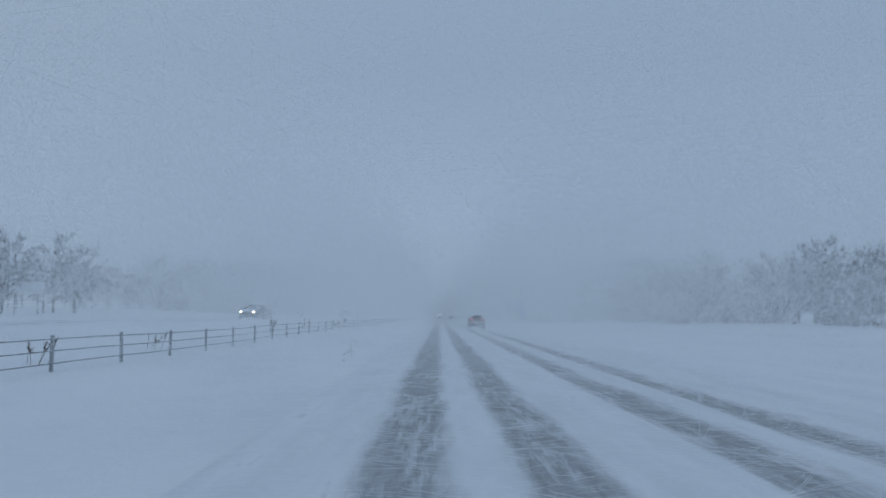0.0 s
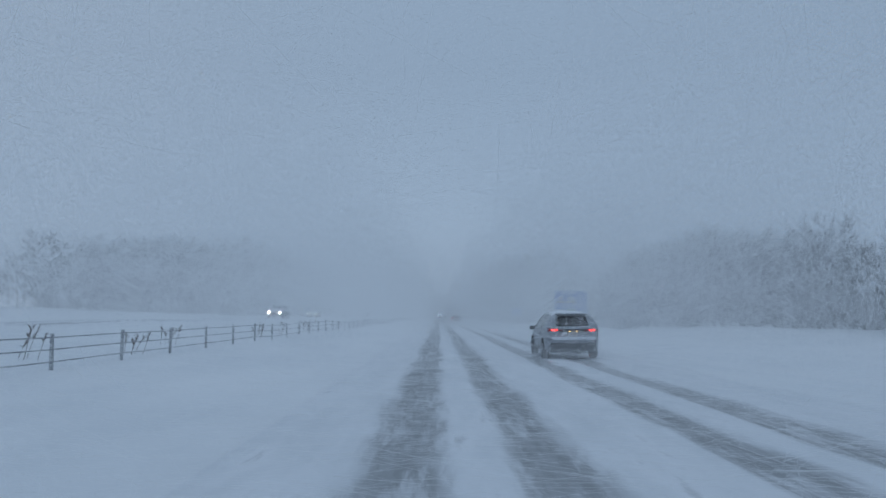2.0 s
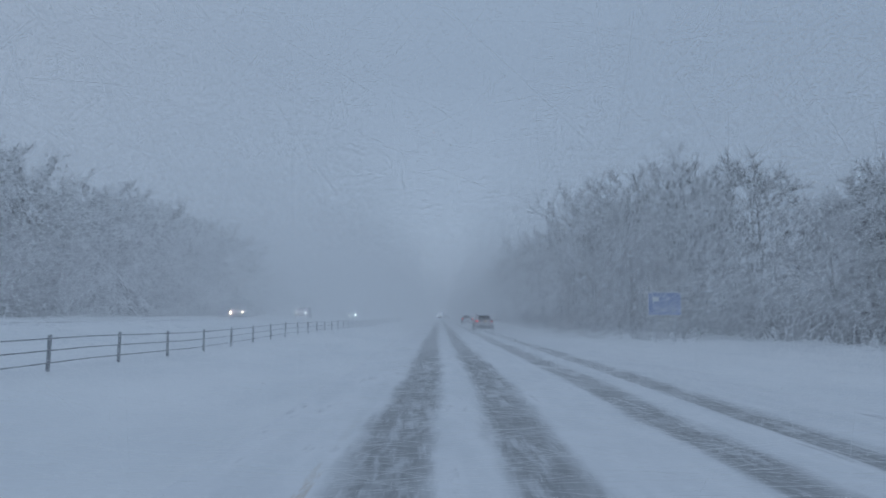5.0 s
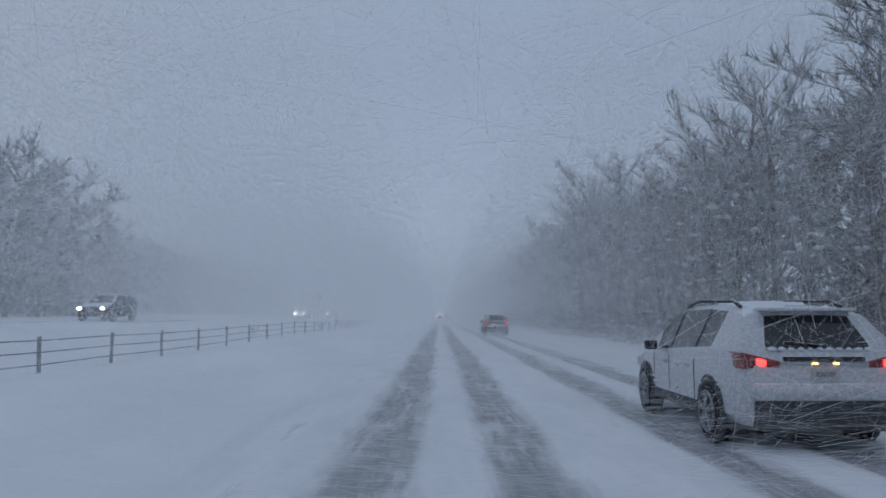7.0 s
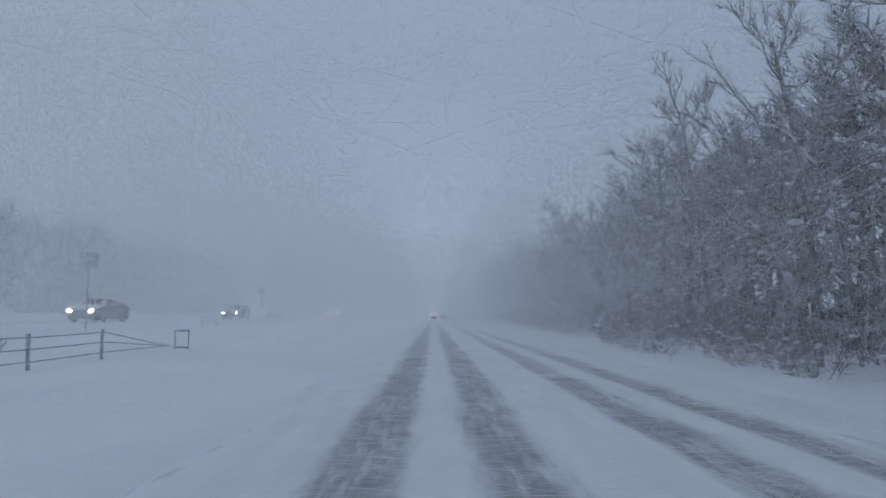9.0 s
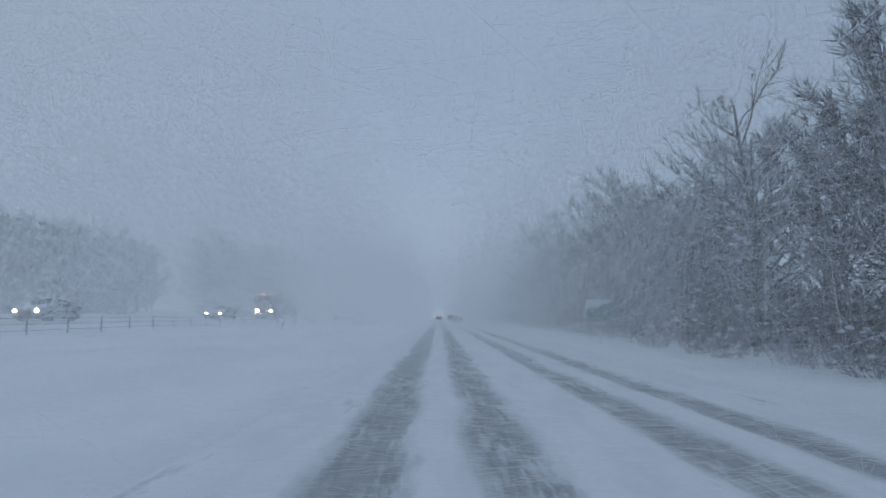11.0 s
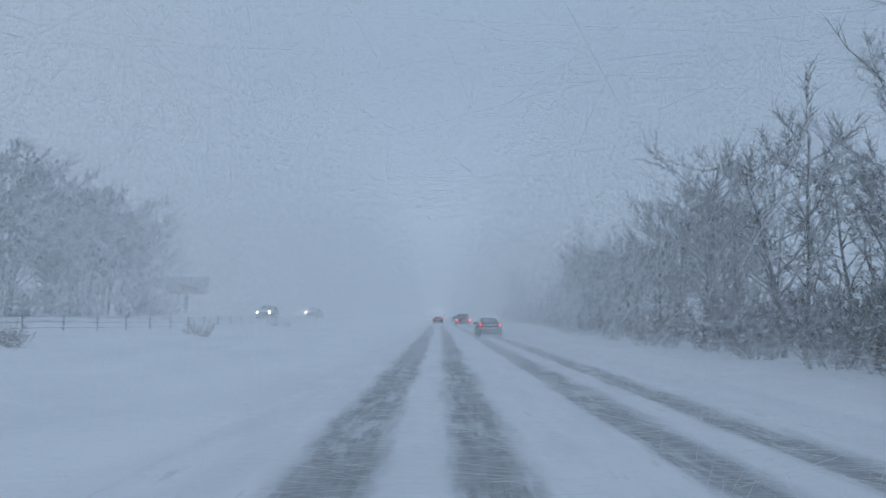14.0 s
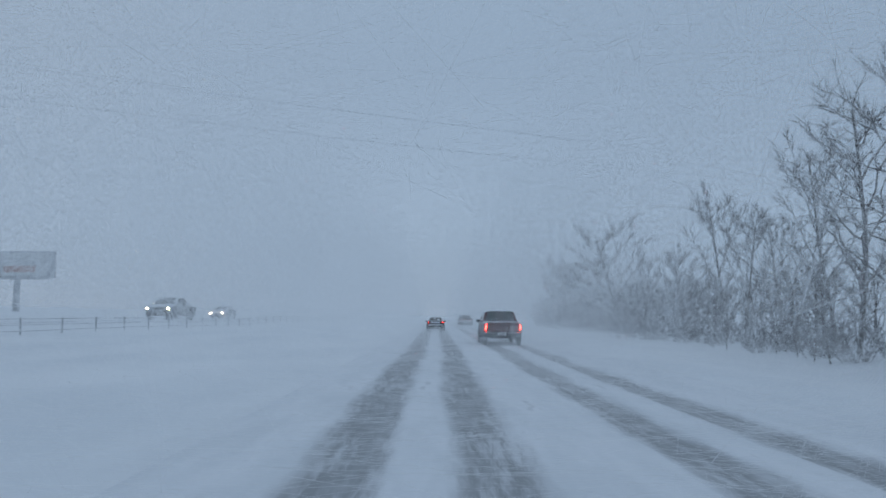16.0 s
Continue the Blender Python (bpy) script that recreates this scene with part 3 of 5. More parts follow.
cable_fence(-8.3, -41.0, 316.0, 3.3, (0.17, 0.42, 0.66), 320.0)
cable_fence(-16.6, 350.0, 700.0, 3.3, (0.17, 0.42, 0.66))

marker = thing("fence_end_marker", pose(-8.4, 321.5, ground_z(-8.4, 321.5)), "small rectangular steel frame standing in the snow", "marker")
part("upright", box(-0.24, -0.20, -0.02, 0.02, -0.4, 0.62, 0.006), M_STEEL, marker)
part("upright", box(0.20, 0.24, -0.02, 0.02, -0.4, 0.62, 0.006), M_STEEL, marker)
part("crossbar", box(-0.20, 0.20, -0.02, 0.02, 0.56, 0.62, 0.006), M_STEEL, marker)
part("crossbar", box(-0.20, 0.20, -0.02, 0.02, 0.02, 0.08, 0.006), M_STEEL, marker)


def weed(seed, h):
    """A clump of dead stalks with ragged seed heads, bent by the wind."""
    r = random.Random(seed)
    st = Sticks()
    for _ in range(5):
        b = Vector((r.uniform(-0.25, 0.25), r.uniform(-0.25, 0.25), -0.15))
        line = wander(r, b, Vector((r.uniform(0.1, 0.45), r.uniform(-0.2, 0.2), 1)).normalized(), h * r.uniform(0.6, 1.1), 4, 0.08, -0.02)
        st.add(line, 0.010, 0.005, 3)
        for _ in range(16):
            p, d = along(line, r.uniform(0.7, 1.0))
            st.blade(p, p + (d + Vector((r.uniform(-1, 1), r.uniform(-1, 1), r.uniform(-0.4, 0.6)))).normalized() * r.uniform(0.05, 0.16), 0.014)
    return (st.mesh("stalk_clump", M_WEED, False),)


WEEDS = [weed(200 + i, 0.62 + 0.12 * i) for i in range(4)]
rw = random.Random(12)
for y in (6, 14, 17, 24, 41, 47, 55, 66, 72, 76, 84, 86, 93, 101, 104, 107, 118, 121, 128, 135, 139, 144, 152, 160, 271, 287, 301, 309, 418, 431, 440, 455):
    planted("dead_weeds", WEEDS[rw.randrange(4)], -8.9 - rw.uniform(0, 1.6) - (3 if y > 400 else 0), y + rw.uniform(-1, 1), rw.uniform(-0.5, 0.5), rw.uniform(0.8, 1.2),
            "dead brown weed stalks poking through snow by a fence", "weeds", "median weeds")
for x, y, k in ((-11.6, 499, 0.36), (-12.6, 500.5, 0.3), (-13.7, 524, 0.3), (-12.9, 526, 0.26), (-10.4, 461, 0.34), (-11.4, 464, 0.24), (-9.6, 462, 0.2), (-10.5, 314, 0.3),
                (-13.5, 485, 0.34), (-15.0, 486, 0.36), (-16.0, 487, 0.3), (-17.4, 488, 0.32), (-12.4, 484, 0.28), (-14.2, 487, 0.3)):
    planted("snowed_bush", BRUSH[3], x, y, y, k, "low brown bush half buried in the snowy median", "bush", "median bushes", 0.1)


for i in range(14):
    planted("dead_weeds", WEEDS[i % 4], -3.5 - 0.12 * i + rw.uniform(-0.2, 0.2), 24 + 1.3 * i, rw.uniform(-0.5, 0.5), rw.uniform(0.13, 0.24),
            "short dark weed stubble showing through the snowy verge", "weeds", "verge stubble")


# ---- signs ----
def lettering(words, size, x, z, y, parent, mat=M_WHITE, name="legend"):
    cu = bpy.data.curves.new("legend", "FONT")
    cu.body, cu.size, cu.align_x, cu.extrude, cu.offset = words, size, "CENTER", 0.004, 0.008
    tmp = new("legend", cu)
    me = bpy.data.meshes.new_from_object(tmp.evaluated_get(bpy.context.evaluated_depsgraph_get()))
    bpy.data.objects.remove(tmp)
    me.materials.clear()
    me.materials.append(mat)
    o = new(name, me)
    o.parent = parent
    o.matrix_local = pose(x, y, z, 90, 0, 0)
    return o


def rounded(w, h, d, r=0.12, bevel=0.0):
    """A sign panel with rounded corners, its front at y = 0, standing on z = 0."""
    bm = bmesh.new()
    ring = [(sx * (w / 2 - r) + r * math.cos(a), sz * (h / 2 - r) + h / 2 + r * math.sin(a))
            for sx, sz, a0 in ((1, 1, 0), (-1, 1, 90), (-1, -1, 180), (1, -1, 270)) for a in [radians(a0 + 22.5 * k) for k in range(5)]]
    f = [bm.verts.new((x, 0, z)) for x, z in ring]
    b = [bm.verts.new((x, d, z)) for x, z in ring]
    bm.faces.new(f)
    bm.faces.new(b[::-1])
    for i in range(len(f)):
        j = (i + 1) % len(f)
        bm.faces.new((f[j], f[i], b[i], b[j]))
    bmesh.ops.recalc_face_normals(bm, faces=bm.faces)
    return bm


def wedge(xa, xb, y0, y1, za0, za1, zb0, zb1, bevel=0.016):
    """A lamp lens: a block whose height runs from za at xa to zb at xb."""
    bm = bmesh.new()
    v = [bm.verts.new(c) for c in ((xa, y0, za0), (xb, y0 + 0.03, zb0), (xb, y1, zb0), (xa, y1, za0), (xa, y0, za1), (xb, y0 + 0.03, zb1), (xb, y1, zb1), (xa, y1, za1))]
    for q in ((3, 2, 1, 0), (4, 5, 6, 7), (0, 1, 5, 4), (1, 2, 6, 5), (2, 3, 7, 6), (3, 0, 4, 7)):
        bm.faces.new([v[i] for i in q])
    bmesh.ops.recalc_face_normals(bm, faces=bm.faces)
    bmesh.ops.bevel(bm, geom=list(bm.edges), offset=bevel, segments=2, affect="EDGES", profile=0.6)
    return bm


def rim(w, h, t, d, r=0.12):
    """The raised white edge of a sign, as a frame."""
    bm = bmesh.new()
    loops = []
    for k, y in ((0, 0), (t, 0), (t, d), (0, d)):
        rr = max(r - k, 0.02)
        loops.append([bm.verts.new((sx * (w / 2 - r) + rr * math.cos(a), y, sz * (h / 2 - r) + h / 2 + rr * math.sin(a)))
                      for sx, sz, a0 in ((1, 1, 0), (-1, 1, 90), (-1, -1, 180), (1, -1, 270)) for a in [radians(a0 + 22.5 * q) for q in range(5)]])
    n = len(loops[0])
    for a, b in zip(loops, loops[1:] + loops[:1]):
        for i in range(n):
            bm.faces.new((a[i], a[(i + 1) % n], b[(i + 1) % n], b[i]))
    bmesh.ops.recalc_face_normals(bm, faces=bm.faces)
    return bm


def sign(name, x, y, z0, w, h, mat, label, posts, base):
    e = thing(name, pose(x, y, base, 0, 0, 0), label, "road sign", "road signs")
    p = part("panel", rounded(w, h, 0.03), mat, e)
    p.matrix_local = pose(0, 0, z0 - base)
    part("border", rim(w + 0.004, h + 0.004, 0.045, 0.03), M_WHITE, p, "white reflective border").matrix_local = pose(0, -0.006, -0.002)
    for px in posts:
        part("post", box(px - 0.05, px + 0.05, 0.034, 0.13, -0.7, z0 - base + h * 0.9, 0.01), M_STEEL, e, "snow-crusted steel post")
    return e, p


M_RED = plain("red_sign_shape", (0.42, 0.03, 0.03), 0.5)
M_YELLOW = plain("yellow_sign_strip", (0.62, 0.42, 0.05), 0.5)
M_LIME = plain("green_yellow_logo", (0.10, 0.30, 0.06), 0.5)
M_GREYBAR = plain("grey_unreadable_bars", (0.33, 0.33, 0.35), 0.6)

e, p = sign("service_sign", 15.45, 155.1, 1.3, 4.05, 3.35, M_BLUE, "blue gas and food service sign with logo panels", (-1.45, 1.3), ground_z(15.2, 155.5))
part("divider", box(-2.0, 2.0, -0.008, -0.002, 1.62, 1.67), M_WHITE, p)
lettering("GAS - EXIT 52", 0.38, 0.0, 2.87, -0.006, p)
lettering("FOOD - EXIT 52", 0.38, 0.0, 1.19, -0.006, p)
for lx, lz, kind in ((-1.28, 1.80, 0), (0.0, 1.80, 1), (-1.28, 0.16, 2), (0.0, 0.16, 3)):
    card = part("logo_panel", rounded(1.1, 0.92, 0.012, 0.04), (M_BLUE, M_BLUE, M_WHITE, M_LIME)[kind], p)
    card.matrix_local = pose(lx, -0.016, lz)
    if kind == 0:
        part("logo_shape", rounded(0.5, 0.46, 0.006, 0.15), M_WHITE, card).matrix_local = pose(0, -0.008, 0.38)
        part("logo_shape", box(-0.17, 0.17, -0.014, -0.008, 0.48, 0.74), M_RED, card)
        part("strip", box(-0.5, 0.5, -0.008, 0, 0.06, 0.22), M_YELLOW, card)
    elif kind == 1:
        part("logo_shape", rounded(0.9, 0.42, 0.006, 0.08), M_WHITE, card).matrix_local = pose(0, -0.008, 0.36)
        part("logo_bar", box(-0.32, 0.32, -0.014, -0.008, 0.48, 0.64), M_GREYBAR, card)
        part("strip", box(-0.5, 0.5, -0.008, 0, 0.06, 0.22), M_YELLOW, card)
    elif kind == 2:
        part("logo_shape", rounded(0.16, 0.2, 0.006, 0.07), M_RED, card).matrix_local = pose(0, -0.008, 0.52)
        part("logo_bar", box(-0.40, 0.40, -0.008, 0, 0.22, 0.34), M_GREYBAR, card)
    else:
        part("logo_bar", box(-0.50, 0.50, -0.008, 0, 0.40, 0.60), M_WHITE, card)
        part("logo_bar", box(-0.50, 0.50, -0.008, 0, 0.10, 0.22), M_YELLOW, card)

e, p = sign("exit_service_sign", 15.2, 216.0, 1.6, 2.3, 1.6, M_BLUE, "small blue exit sign with a white icon, before a wood", (-0.7, 0.7), ground_z(15.2, 216))
lettering("EXIT 52", 0.42, 0.1, 0.22, -0.006, p)
part("icon", rounded(0.5, 0.34, 0.006, 0.05), M_WHITE, p).matrix_local = pose(-0.6, -0.008, 0.95)
part("snow_cap", snow_lumps(5, [(x * 0.28 - 0.95, 0.02, 1.62) for x in range(7)], 0.07), M_CLUMP, p)

e, p = sign("exit_guide_sign", 12.3, 419.5, 1.42, 2.05, 1.25, M_GREEN, "green exit guide sign half covered by stuck snow", (-0.72, 0.68), ground_z(12.2, 419.5))
lettering("EXIT", 0.24, -0.28, 0.18, -0.006, p)
lettering("52", 0.30, 0.45, 0.17, -0.006, p)
for x0, x1 in ((-0.82, -0.30), (-0.22, 0.05), (0.12, 0.80)):
    part("legend_bar", box(x0, x1, -0.008, -0.002, 0.53, 0.63), plain("frosted_legend", (0.36, 0.50, 0.46), 0.6), p, "unreadable pale lettering")
bm = bmesh.new()
rs = random.Random(3)
for i in range(15):
    x = -0.98 + i * 0.125
    for k in range(4):
        z = 1.28 - k * 0.14
        if z > 0.72 + 0.012 * i * i * 0.25 + rs.uniform(-0.05, 0.05):
            s = rs.uniform(0.10, 0.15)
            bmesh.ops.create_icosphere(bm, subdivisions=2, radius=1.0, matrix=Matrix.Translation((x, -0.01, z)) @ Matrix.Diagonal((s, 0.05 + 0.02 * rs.random(), s, 1)))
part("stuck_snow", bm, M_CLUMP, p, "snow plastered on the sign", True)

for x, y in ((8.3, 327.0), (8.3, 323.4), (8.4, 228.0), (8.4, 262.0), (8.5, 372.0), (8.5, 402.0)):
    e = thing("delineator", pose(x, y, ground_z(x, y)), "thin white roadside delineator post in snow", "post", "delineators")
    part("stake", box(-0.04, 0.04, -0.012, 0.012, -0.4, 0.98, 0.005), M_WHITE, e)
    part("reflector", rounded(0.07, 0.12, 0.006, 0.02), M_ALU, e).matrix_local = pose(0, -0.02, 0.82)

e = thing("back_of_sign", pose(-16.9, 333.0, ground_z(-16.9, 333)), "snow-plastered square sign on a thin pole", "road sign", "road signs")
part("pole", tube([(0, 0, -0.5), (0, 0, 3.6)], [0.035, 0.035], 8), M_STEEL, e)
part("panel", rounded(0.95, 0.75, 0.02, 0.06), M_ALU, e).matrix_local = pose(0, -0.06, 2.95)
part("stuck_snow", snow_lumps(9, [(-0.35 + 0.2 * (i % 4), -0.07, 3.05 + 0.17 * (i // 4)) for i in range(14) if i not in (3, 7)], 0.12), M_CLUMP, e)
e = thing("back_of_sign", pose(-17.5, 372.0, ground_z(-17.5, 372)), "distant snowy sign on a thin pole", "road sign", "road signs")
part("pole", tube([(0, 0, -0.5), (0, 0, 3.4)], [0.035, 0.035], 8), M_STEEL, e)
part("panel", rounded(0.9, 0.5, 0.02, 0.06), M_ALU, e).matrix_local = pose(0, -0.06, 2.9)

# billboard
e = thing("billboard", pose(-56.5, 628.0, ground_z(-56, 628)), "roadside billboard with a pale advertisement on a single post", "billboard")
part("column", tube([(0, 0, -1), (0, 0, 5.0)], [0.45, 0.42], 12), M_STEEL, e)
part("catwalk", box(-4.6, 4.6, -0.9, 0.1, 4.25, 4.45, 0.03), M_STEEL, e)
part("frame", box(-4.7, 4.9, 0.0, 0.5, 4.5, 8.1, 0.03), M_GREYBAR, e)
part("poster", box(-3.4, 4.0, -0.03, -0.003, 4.75, 7.9), plain("pale_poster", (0.6, 0.6, 0.6), 0.6), e)
part("poster_bar", box(-1.9, 2.4, -0.05, -0.034, 5.2, 6.1), plain("rust_red_lettering", (0.4, 0.15, 0.10), 0.6), e, "unreadable rust-red lettering")
# a plain pale panel stands in for a small distant white house
e = thing("house_stand_in", pose(-44.0, 78.0, ground_z(-44, 78)), "pale blank panel on posts standing in for a small white house before a wood", "sign")
part("panel", rounded(3.6, 1.2, 0.1, 0.1), M_WHITE, e).matrix_local = pose(0, 0, 2.2)
part("post", box(-1.3, -1.15, 0.104, 0.22, -0.6, 3.0, 0.01), M_STEEL, e)
part("post", box(1.15, 1.3, 0.104, 0.22, -0.6, 3.0, 0.01), M_STEEL, e)

# overhead wires crossing the road on two poles
line = thing("power_line", pose(0, 0, 0), "overhead power wires between wooden poles", "power line")
for k, dz in enumerate((0.0, -1.5)):
    pts = []
    for i in range(25):
        f = i / 24
        x = -92 + 184 * f
        pts.append((x, 534 + 84 * f + 1.1 * (k - 0.5), 14.6 + dz + 3.2 * (2 * f - 1) ** 2 - 0.8 * f))
    part("wire", tube(pts, [0.008] * 25, 4), M_CABLE, line)
for x, y in ((-92, 534), (92, 618)):
    g = ground_z(x, y)
    part("pole", tube([(x, y, g - 1), (x, y, 19.0)], [0.18, 0.12], 8), M_BARK, line)
    part("crossarm", box(x - 0.1, x + 0.1, y - 1.5, y + 1.5, 17.3, 17.5, 0.02), M_BARK, line)


# ---- vehicles ----
M_GLASS = snowy("dark_wet_car_glass", (0.015, 0.017, 0.02), 0.12, 0.0, 0.95, 1.35, 0.3)
M_TYRE = plain("black_wet_tyre", (0.022, 0.022, 0.024), 0.75, 0, 0.3, 20)
M_RIM = plain("grimy_alloy_rim", (0.42, 0.43, 0.45), 0.4, 0.7, 0.45, 12)
M_TRIM = snowy("black_plastic_trim", (0.025, 0.025, 0.028), 0.6, 0, 0.6, 1.0, 0, (0.16, 0.16, 0.165), 0.5)
M_CHROME = plain("dull_chrome", (0.55, 0.56, 0.58), 0.25, 1.0, 0.2)
M_PLATE = plain("pale_plate", (0.60, 0.60, 0.58), 0.5)
M_TAIL = glow("lit_tail_lamp", (1.0, 0.035, 0.03), 5.0)
M_BRAKE = glow("lit_brake_lamp", (1.0, 0.045, 0.035), 14.0)
M_TAIL_DIM = plain("dark_red_lens", (0.30, 0.02, 0.02), 0.25, 0, 0.3, 6, 0.5)
M_HEAD = glow("lit_headlamp", (1.0, 0.80, 0.52), 90.0)
M_HEAD_COOL = glow("lit_cool_headlamp", (0.95, 1.0, 0.85), 90.0)
M_AMBER = glow("lit_amber_lamp", (1.0, 0.36, 0.10), 5.0)
M_PLATE_LAMP = glow("lit_plate_lamp", (1.0, 0.55, 0.22), 3.0)

PAINT = {
    "silver": snowy("silver_grey_paint", (0.38, 0.40, 0.43), 0.35, 0.5, 0.62, 0.95, 0.4, (0.25, 0.26, 0.28), 0.6),
    "white": snowy("white_paint", (0.70, 0.71, 0.72), 0.3, 0.0, 0.7, 1.0, 0.5, (0.40, 0.40, 0.41), 0.45),
    "black": snowy("black_paint", (0.014, 0.015, 0.018), 0.3, 0.0, 0.42, 0.85, 0.5, (0.17, 0.175, 0.18), 0.55),
    "graphite": snowy("dark_graphite_paint", (0.014, 0.016, 0.021), 0.28, 0.2, 0.5, 0.88, 0.5, (0.11, 0.115, 0.125), 0.45),
    "maroon": snowy("maroon_paint", (0.12, 0.02, 0.025), 0.35, 0.2, 0.55, 0.95, 0.4, (0.2, 0.2, 0.21), 0.6),
}


def at_y(line, y):
    for (ya, za), (yb, zb) in zip(line, line[1:]):
        if y <= yb:
            return za + (zb - za) * max(0.0, (y - ya) / (yb - ya))
    return line[-1][1]


# side outlines, from the rear bumper forwards: roof line, waist line, half width
SHAPES = {
    "suv": dict(
        top=((0, 1.04), (0.05, 1.12), (0.11, 1.17), (0.40, 1.56), (0.46, 1.615), (0.52, 1.64), (0.75, 1.67), (1.6, 1.72), (2.5, 1.70), (2.85, 1.64), (3.62, 1.14), (3.8, 1.08), (4.5, 0.97), (4.68, 0.88), (4.78, 0.66)),
        belt=((0, 0.98), (0.11, 1.10), (0.8, 1.13), (3.6, 0.98), (4.5, 0.86), (4.78, 0.62)),
        wide=((0, 0.80), (0.05, 0.87), (0.18, 0.925), (0.5, 0.955), (3.9, 0.955), (4.5, 0.87), (4.78, 0.70)), roof=0.63, glass=(0.98, 3.25), rear=(0.11, 0.40), front=(2.85, 3.62),
        pillars=(1.55, 2.62), wheels=(0.98, 3.82), wheel=0.37, lift=0.30, length=4.78),
    "sedan": dict(
        top=((0, 0.78), (0.05, 0.96), (0.12, 1.03), (0.85, 1.09), (0.98, 1.10), (1.72, 1.40), (2.0, 1.45), (2.6, 1.47), (3.0, 1.42), (3.75, 1.05), (3.95, 0.99), (4.75, 0.85), (4.95, 0.75), (5.08, 0.56)),
        belt=((0, 0.74), (0.12, 0.93), (1.0, 0.95), (3.75, 0.88), (4.75, 0.76), (5.08, 0.52)),
        wide=((0, 0.78), (0.12, 0.87), (0.6, 0.925), (4.2, 0.925), (4.8, 0.82), (5.08, 0.62)), roof=0.60, glass=(1.35, 3.55), rear=(0.98, 1.72), front=(3.0, 3.75),
        pillars=(1.75, 2.5), wheels=(1.12, 3.95), wheel=0.335, lift=0.22, length=5.08),
    "pickup": dict(
        top=((0, 1.20), (0.04, 1.24), (1.92, 1.26), (1.96, 1.30), (2.06, 1.82), (2.3, 1.88), (3.5, 1.88), (3.8, 1.82), (4.4, 1.32), (4.6, 1.26), (5.5, 1.17), (5.72, 1.08), (5.85, 0.75)),
        belt=((0, 1.14), (1.9, 1.20), (4.4, 1.17), (5.5, 1.05), (5.85, 0.7)),
        wide=((0, 0.95), (0.1, 0.99), (5.2, 0.99), (5.7, 0.93), (5.85, 0.85)), roof=0.74, glass=(2.15, 4.05), rear=(1.96, 2.06), front=(3.8, 4.4),
        pillars=(3.1,), wheels=(1.15, 4.82), wheel=0.41, lift=0.42, length=5.85),
}


def snow_patch(at, u0, u1, v0, v1, nu, nv, thick, cover, seed, scale=4.0, torn=0.25):
    """Snow stuck on a surface as a ragged, domed layer. at(u, v) gives a point of the surface and its outward normal."""
    bm, kept = bmesh.new(), set()
    for i in range(nu):
        for j in range(nv):
            fu, fv = (i + 0.5) / nu, (j + 0.5) / nv
            rim_ = min(fu, 1 - fu, fv, 1 - fv) * 2
            n = noise.noise((fu * (u1 - u0) * scale, fv * (v1 - v0) * scale, seed)) * 0.5 + noise.noise((fu * (u1 - u0) * scale * 3, fv * (v1 - v0) * scale * 3, seed + 9)) * 0.3
            if n + cover - torn * max(0.0, 0.35 - rim_) / 0.35 > 0.0:
                kept.add((i, j))
    verts = {}

    def vert(i, j):
        if (i, j) not in verts:
            p, n = at(u0 + (u1 - u0) * i / nu, v0 + (v1 - v0) * j / nv)
            inside = all((i - a, j - b) in kept for a in (0, 1) for b in (0, 1))
            lift = thick * (0.7 + 0.5 * noise.noise((i * 0.6, j * 0.6, seed))) if inside else -0.003
            verts[i, j] = bm.verts.new(Vector(p) + Vector(n) * lift)
        return verts[i, j]
    for i, j in sorted(kept):
        bm.faces.new((vert(i, j), vert(i + 1, j), vert(i + 1, j + 1), vert(i, j + 1)))
    bmesh.ops.recalc_face_normals(bm, faces=bm.faces)
    return bm


def snow_ledge(half, y, z, deep, low, seed):
    """A thick, uneven band of snow lying along a bumper's upper edge; low: how far it hangs down."""
    bm, rings = bmesh.new(), []
    n = 34
    for i in range(n + 1):
        x = -half + 2 * half * i / n
        a, b = noise.noise((x * 4, seed, 0)), noise.noise((x * 11, seed, 5))
        k = max(0.15, min(1.0, 6 * (1 - abs(x) / half)))
        drop, fat = low * k * (0.8 + 0.6 * a + 0.35 * b), 0.032 * k * (1 + 0.5 * b)
        yy = y + 0.05 * (abs(x) / half) ** 4
        rings.append([bm.verts.new((x, yy + dy, z + dz)) for dy, dz in ((0.012, -drop), (-fat * 0.8, -drop + 0.02), (-fat, -drop * 0.4), (-fat * 0.6, 0.025 * k), (deep * 0.5, 0.04 * k * (1 + 0.4 * a)), (deep, 0.0), (deep * 0.5, -0.02))])
    for p, q in zip(rings, rings[1:]):
        for j in range(7):
            bm.faces.new((p[j], p[(j + 1) % 7], q[(j + 1) % 7], q[j]))
    bm.faces.new(rings[0]), bm.faces.new(rings[-1][::-1])
    bmesh.ops.recalc_face_normals(bm, faces=bm.faces)
    return bm


